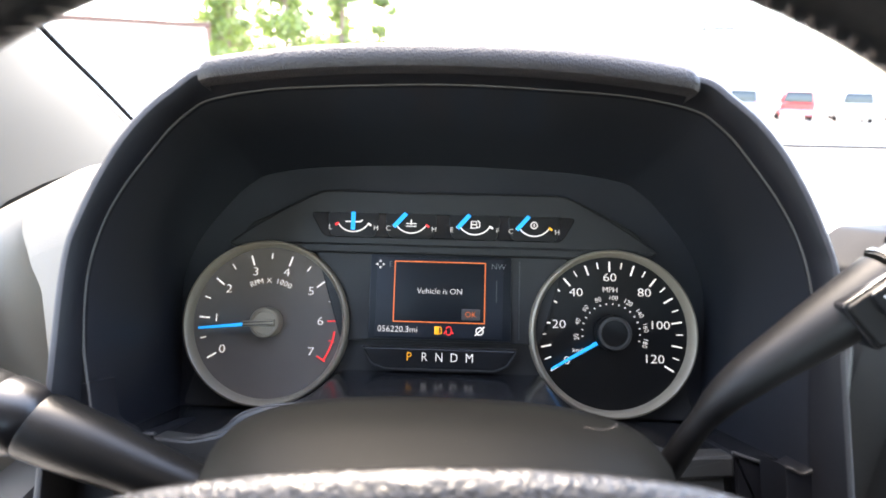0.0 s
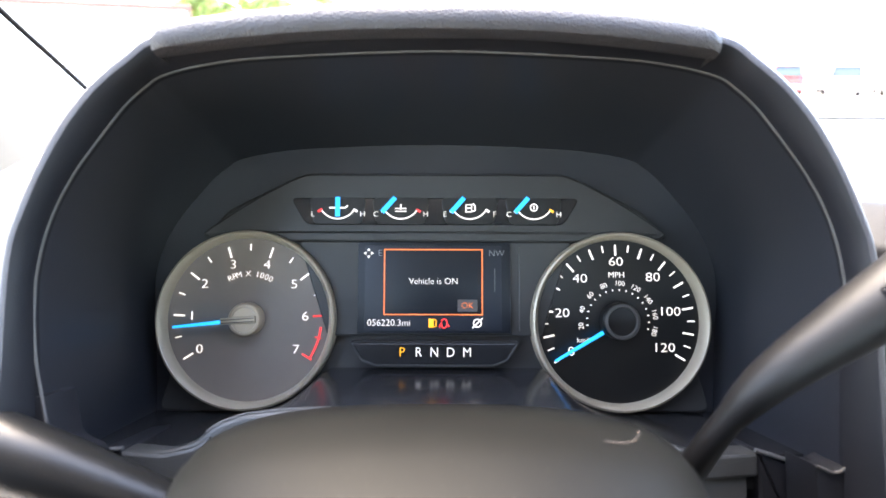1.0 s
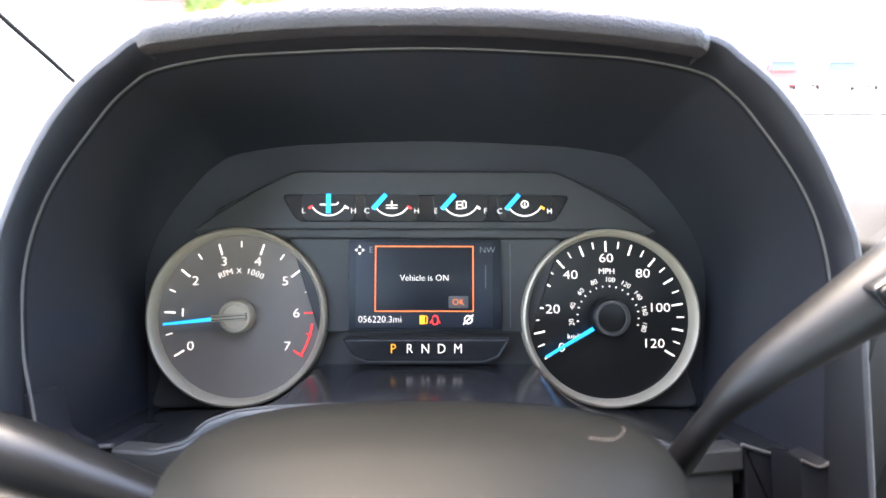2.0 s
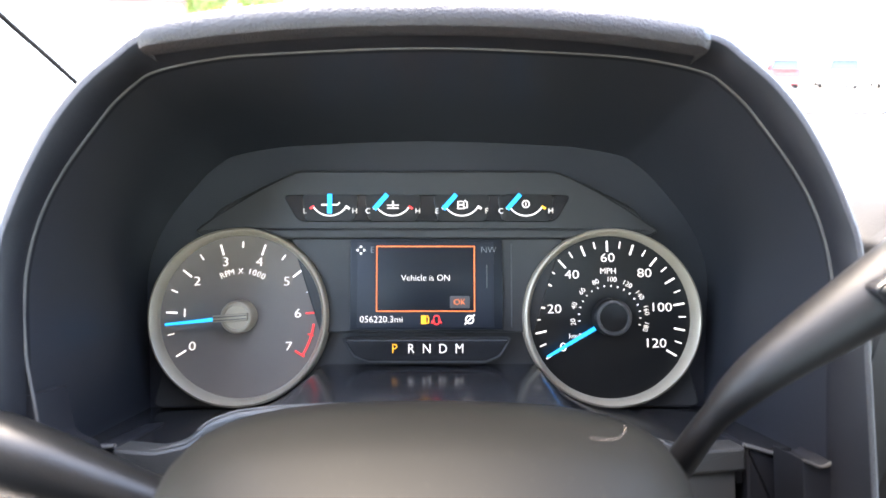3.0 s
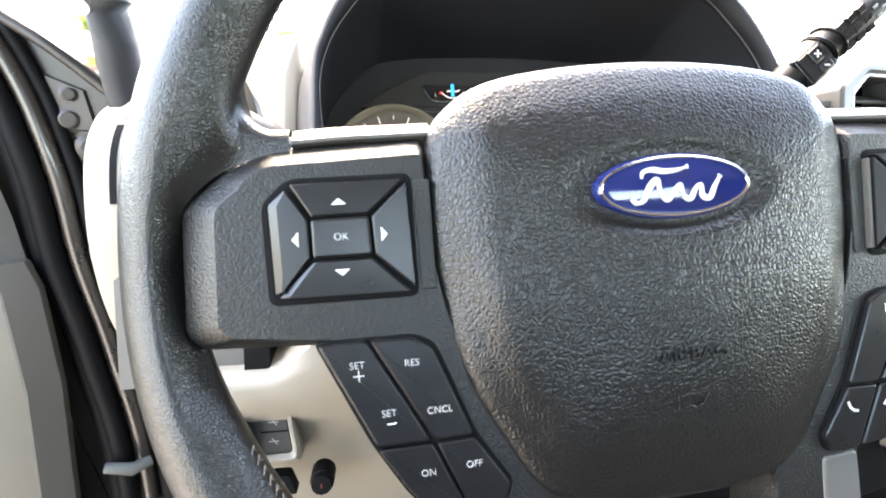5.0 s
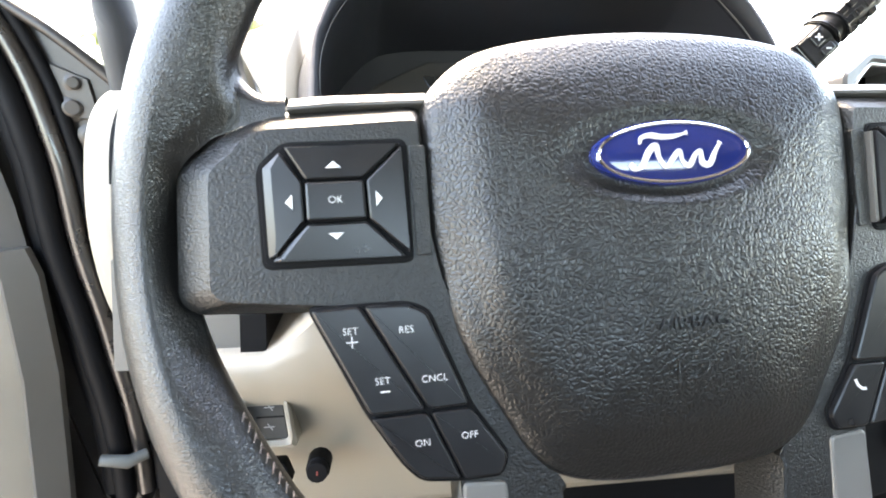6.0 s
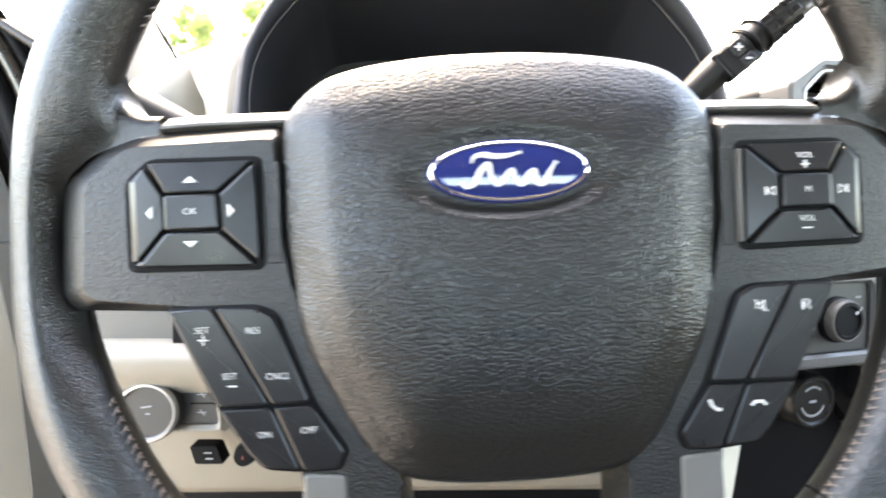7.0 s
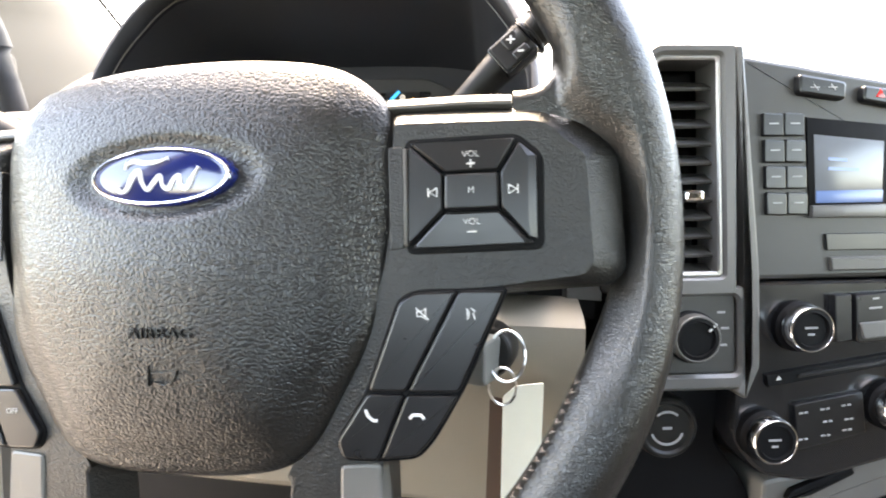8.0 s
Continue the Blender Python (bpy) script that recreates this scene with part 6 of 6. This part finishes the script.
def tree(at, high, seed):
    rnd = random.Random(seed)
    t = thing("tree", Matrix.Translation(at), "tall sunlit tree with a thin loose green crown", "tree", "trees behind the yard")
    bm = sweep([(0, 0, 0), (rnd.uniform(-.1, .1), 0, high * 0.3), (rnd.uniform(-.2, .2), rnd.uniform(-.2, .2), high * 0.65), (0, 0, high)], [high * 0.022, high * 0.017, high * 0.010, high * 0.002], 8)
    limbs = []
    for k in range(16):
        z = high * rnd.uniform(0.22, 0.92)
        a = rnd.uniform(0, 6.28)
        l = high * 0.22 * (1.15 - z / high) * rnd.uniform(0.7, 1.3)
        tip = Vector((l * math.cos(a), l * math.sin(a), z + l * 0.35))
        sweep([(0, 0, z), tuple(tip * 0.5 + Vector((0, 0, z * 0.48))), tuple(tip)], [high * 0.006, high * 0.004, high * 0.001], 5, bm=bm)
        limbs.append((z, tip))
    part("trunk", bm, BARK, t)
    verts, faces = [], []
    for z, tip in limbs:
        for j in range(120):
            f = rnd.uniform(0.25, 1.12)
            c = Vector((0, 0, z)).lerp(tip, f) + Vector((rnd.gauss(0, 1), rnd.gauss(0, 1), rnd.gauss(0, 0.8))) * high * 0.032
            u = Vector((rnd.gauss(0, 1), rnd.gauss(0, 1), rnd.gauss(0, 1))).normalized()
            v = u.orthogonal().normalized()
            s = high * rnd.uniform(0.010, 0.026)
            i = len(verts)
            verts += [tuple(c - u * s), tuple(c + v * s * 0.6), tuple(c + u * s), tuple(c - v * s * 0.6)]
            faces.append((i, i + 1, i + 2, i + 3))
    part("crown", (verts, [], faces), LEAF, t)
    return t


def car(at, turn, paint, label):
    c = thing("parked_car", Matrix.Translation(at) @ Euler((0, 0, radians(turn))).to_matrix().to_4x4(), label, "car", "cars parked in the yard")
    rows = []
    for y, half, z0, z1 in ((-2.2, 0.70, 0.45, 0.95), (-2.1, 0.84, 0.30, 1.02), (-1.2, 0.90, 0.28, 1.02), (1.0, 0.90, 0.28, 1.00), (1.9, 0.86, 0.28, 0.92), (2.2, 0.74, 0.42, 0.80)):
        rows.append([(x, y, z) for x, z in fillet([(-half, z0), (half, z0), (half, z1 - 0.12), (half * 0.9, z1), (-half * 0.9, z1), (-half, z1 - 0.12)], 0.1, 3)])
    part("body", loft(rows), paint, c)
    cab = []
    for y, half, z in ((-2.05, 0.80, 1.0), (-1.75, 0.66, 1.62), (0.1, 0.66, 1.68), (0.95, 0.80, 1.0)):
        cab.append((y, half, z))
    part("glasshouse", loft([[(-h, y, 0.98), (h, y, 0.98), (h * 0.92, y, max(z, 1.0)), (-h * 0.92, y, max(z, 1.0))] for y, h, z in cab]), GLASS, c)
    part("roof", loft([[(-h, y, 1.64), (h, y, 1.64), (h * 0.9, y, z), (-h * 0.9, y, z)] for y, h, z in ((-1.80, 0.66, 1.68), (-0.8, 0.70, 1.74), (0.15, 0.66, 1.70))]), paint, c)
    for x in (-0.66, 0.66):
        for y in (-1.78, 0.10):
            part("post", sweep([(x * 1.2, y + (-0.28 if y < 0 else 0.75), 1.0), (x, y, 1.66)], 0.05, 8), paint, c)
        part("tail_lamp", box(x * 1.15 - 0.10, x * 1.15 + 0.10, -2.16, -2.06, 0.74, 1.0, 0.01), LAMPRED, c)
        for y in (-1.35, 1.35):
            wh = part("wheel", lathe([(0.33, -0.1), (0.34, -0.05), (0.34, 0.08), (0.30, 0.11), (0.20, 0.10), (0.02, 0.09)], 24), RUBBER, c)
            wh.matrix_local = Matrix.Translation((x * 1.24, y, 0.34)) @ Euler((0, radians(90 if x > 0 else -90), 0)).to_matrix().to_4x4()
    part("rear_glass", box(-0.62, 0.62, -2.10, -1.96, 1.05, 1.48, 0.02), GLASS, c)
    part("bumper", box(-0.78, 0.78, -2.26, -2.10, 0.38, 0.62, 0.03), GREYCAR, c)
    return c


def sign(at):
    s = thing("yard_sign", Matrix.Translation(at) @ Euler((0, 0, radians(-25))).to_matrix().to_4x4(), "white sign boards in a dark frame on a pale post", "sign")
    part("post", lathe([(0.05, 0), (0.05, 3.40)], 10), WALLWHITE, s, "pale post")
    part("frame_side", box(-0.54, -0.45, -0.05, 0.05, 3.33, 4.15, 0.008), RUBBER, s)
    for z, deep in ((3.33, 0.10), (3.60, 0.10), (3.82, 0.08), (4.08, 0.07)):
        part("frame_bar", box(-0.449, 0.46, -0.05, 0.05, z, z + deep, 0.008), RUBBER, s)
    part("frame_side", box(0.461, 0.53, -0.05, 0.05, 3.33, 3.90, 0.008), RUBBER, s)
    for z0, z1 in ((3.431, 3.599), (3.701, 3.819), (3.901, 4.079)):
        part("board", box(-0.445, 0.455, -0.03, 0.03, z0, z1, 0.008), WALLWHITE, s, "white board")
    return s


ground()
building((-22.1, 9.5, 0), 25, 16.0, 6.0, 3.05)
for k, (x, y, h) in enumerate(((-9.5, 27, 7.5), (-7.5, 30, 9.0), (-11.5, 31, 9.5), (-5.0, 33, 9.5), (-9.0, 36, 11), (-3.0, 38, 9.0), (-13.5, 37, 10), (-6.2, 41, 11))):
    tree((x - 2.0, y, 0), h, 11 + k)
car((-6.1, 18.0, 0), 60, RED, "red parked car by the trees")
car((17.4, 32.0, 0), -28, GREYCAR, "grey parked car in the yard")
car((20.5, 31.8, 0), -29, RED, "red parked car in the yard")
car((23.6, 31.4, 0), -30, WHITECAR, "white parked car in the yard")
car((26.7, 30.9, 0), -32, WHITECAR, "white parked car further along the row")
car((29.8, 30.2, 0), -34, RED, "red parked car at the end of the row")
sign((9.3, 19.5, 0))
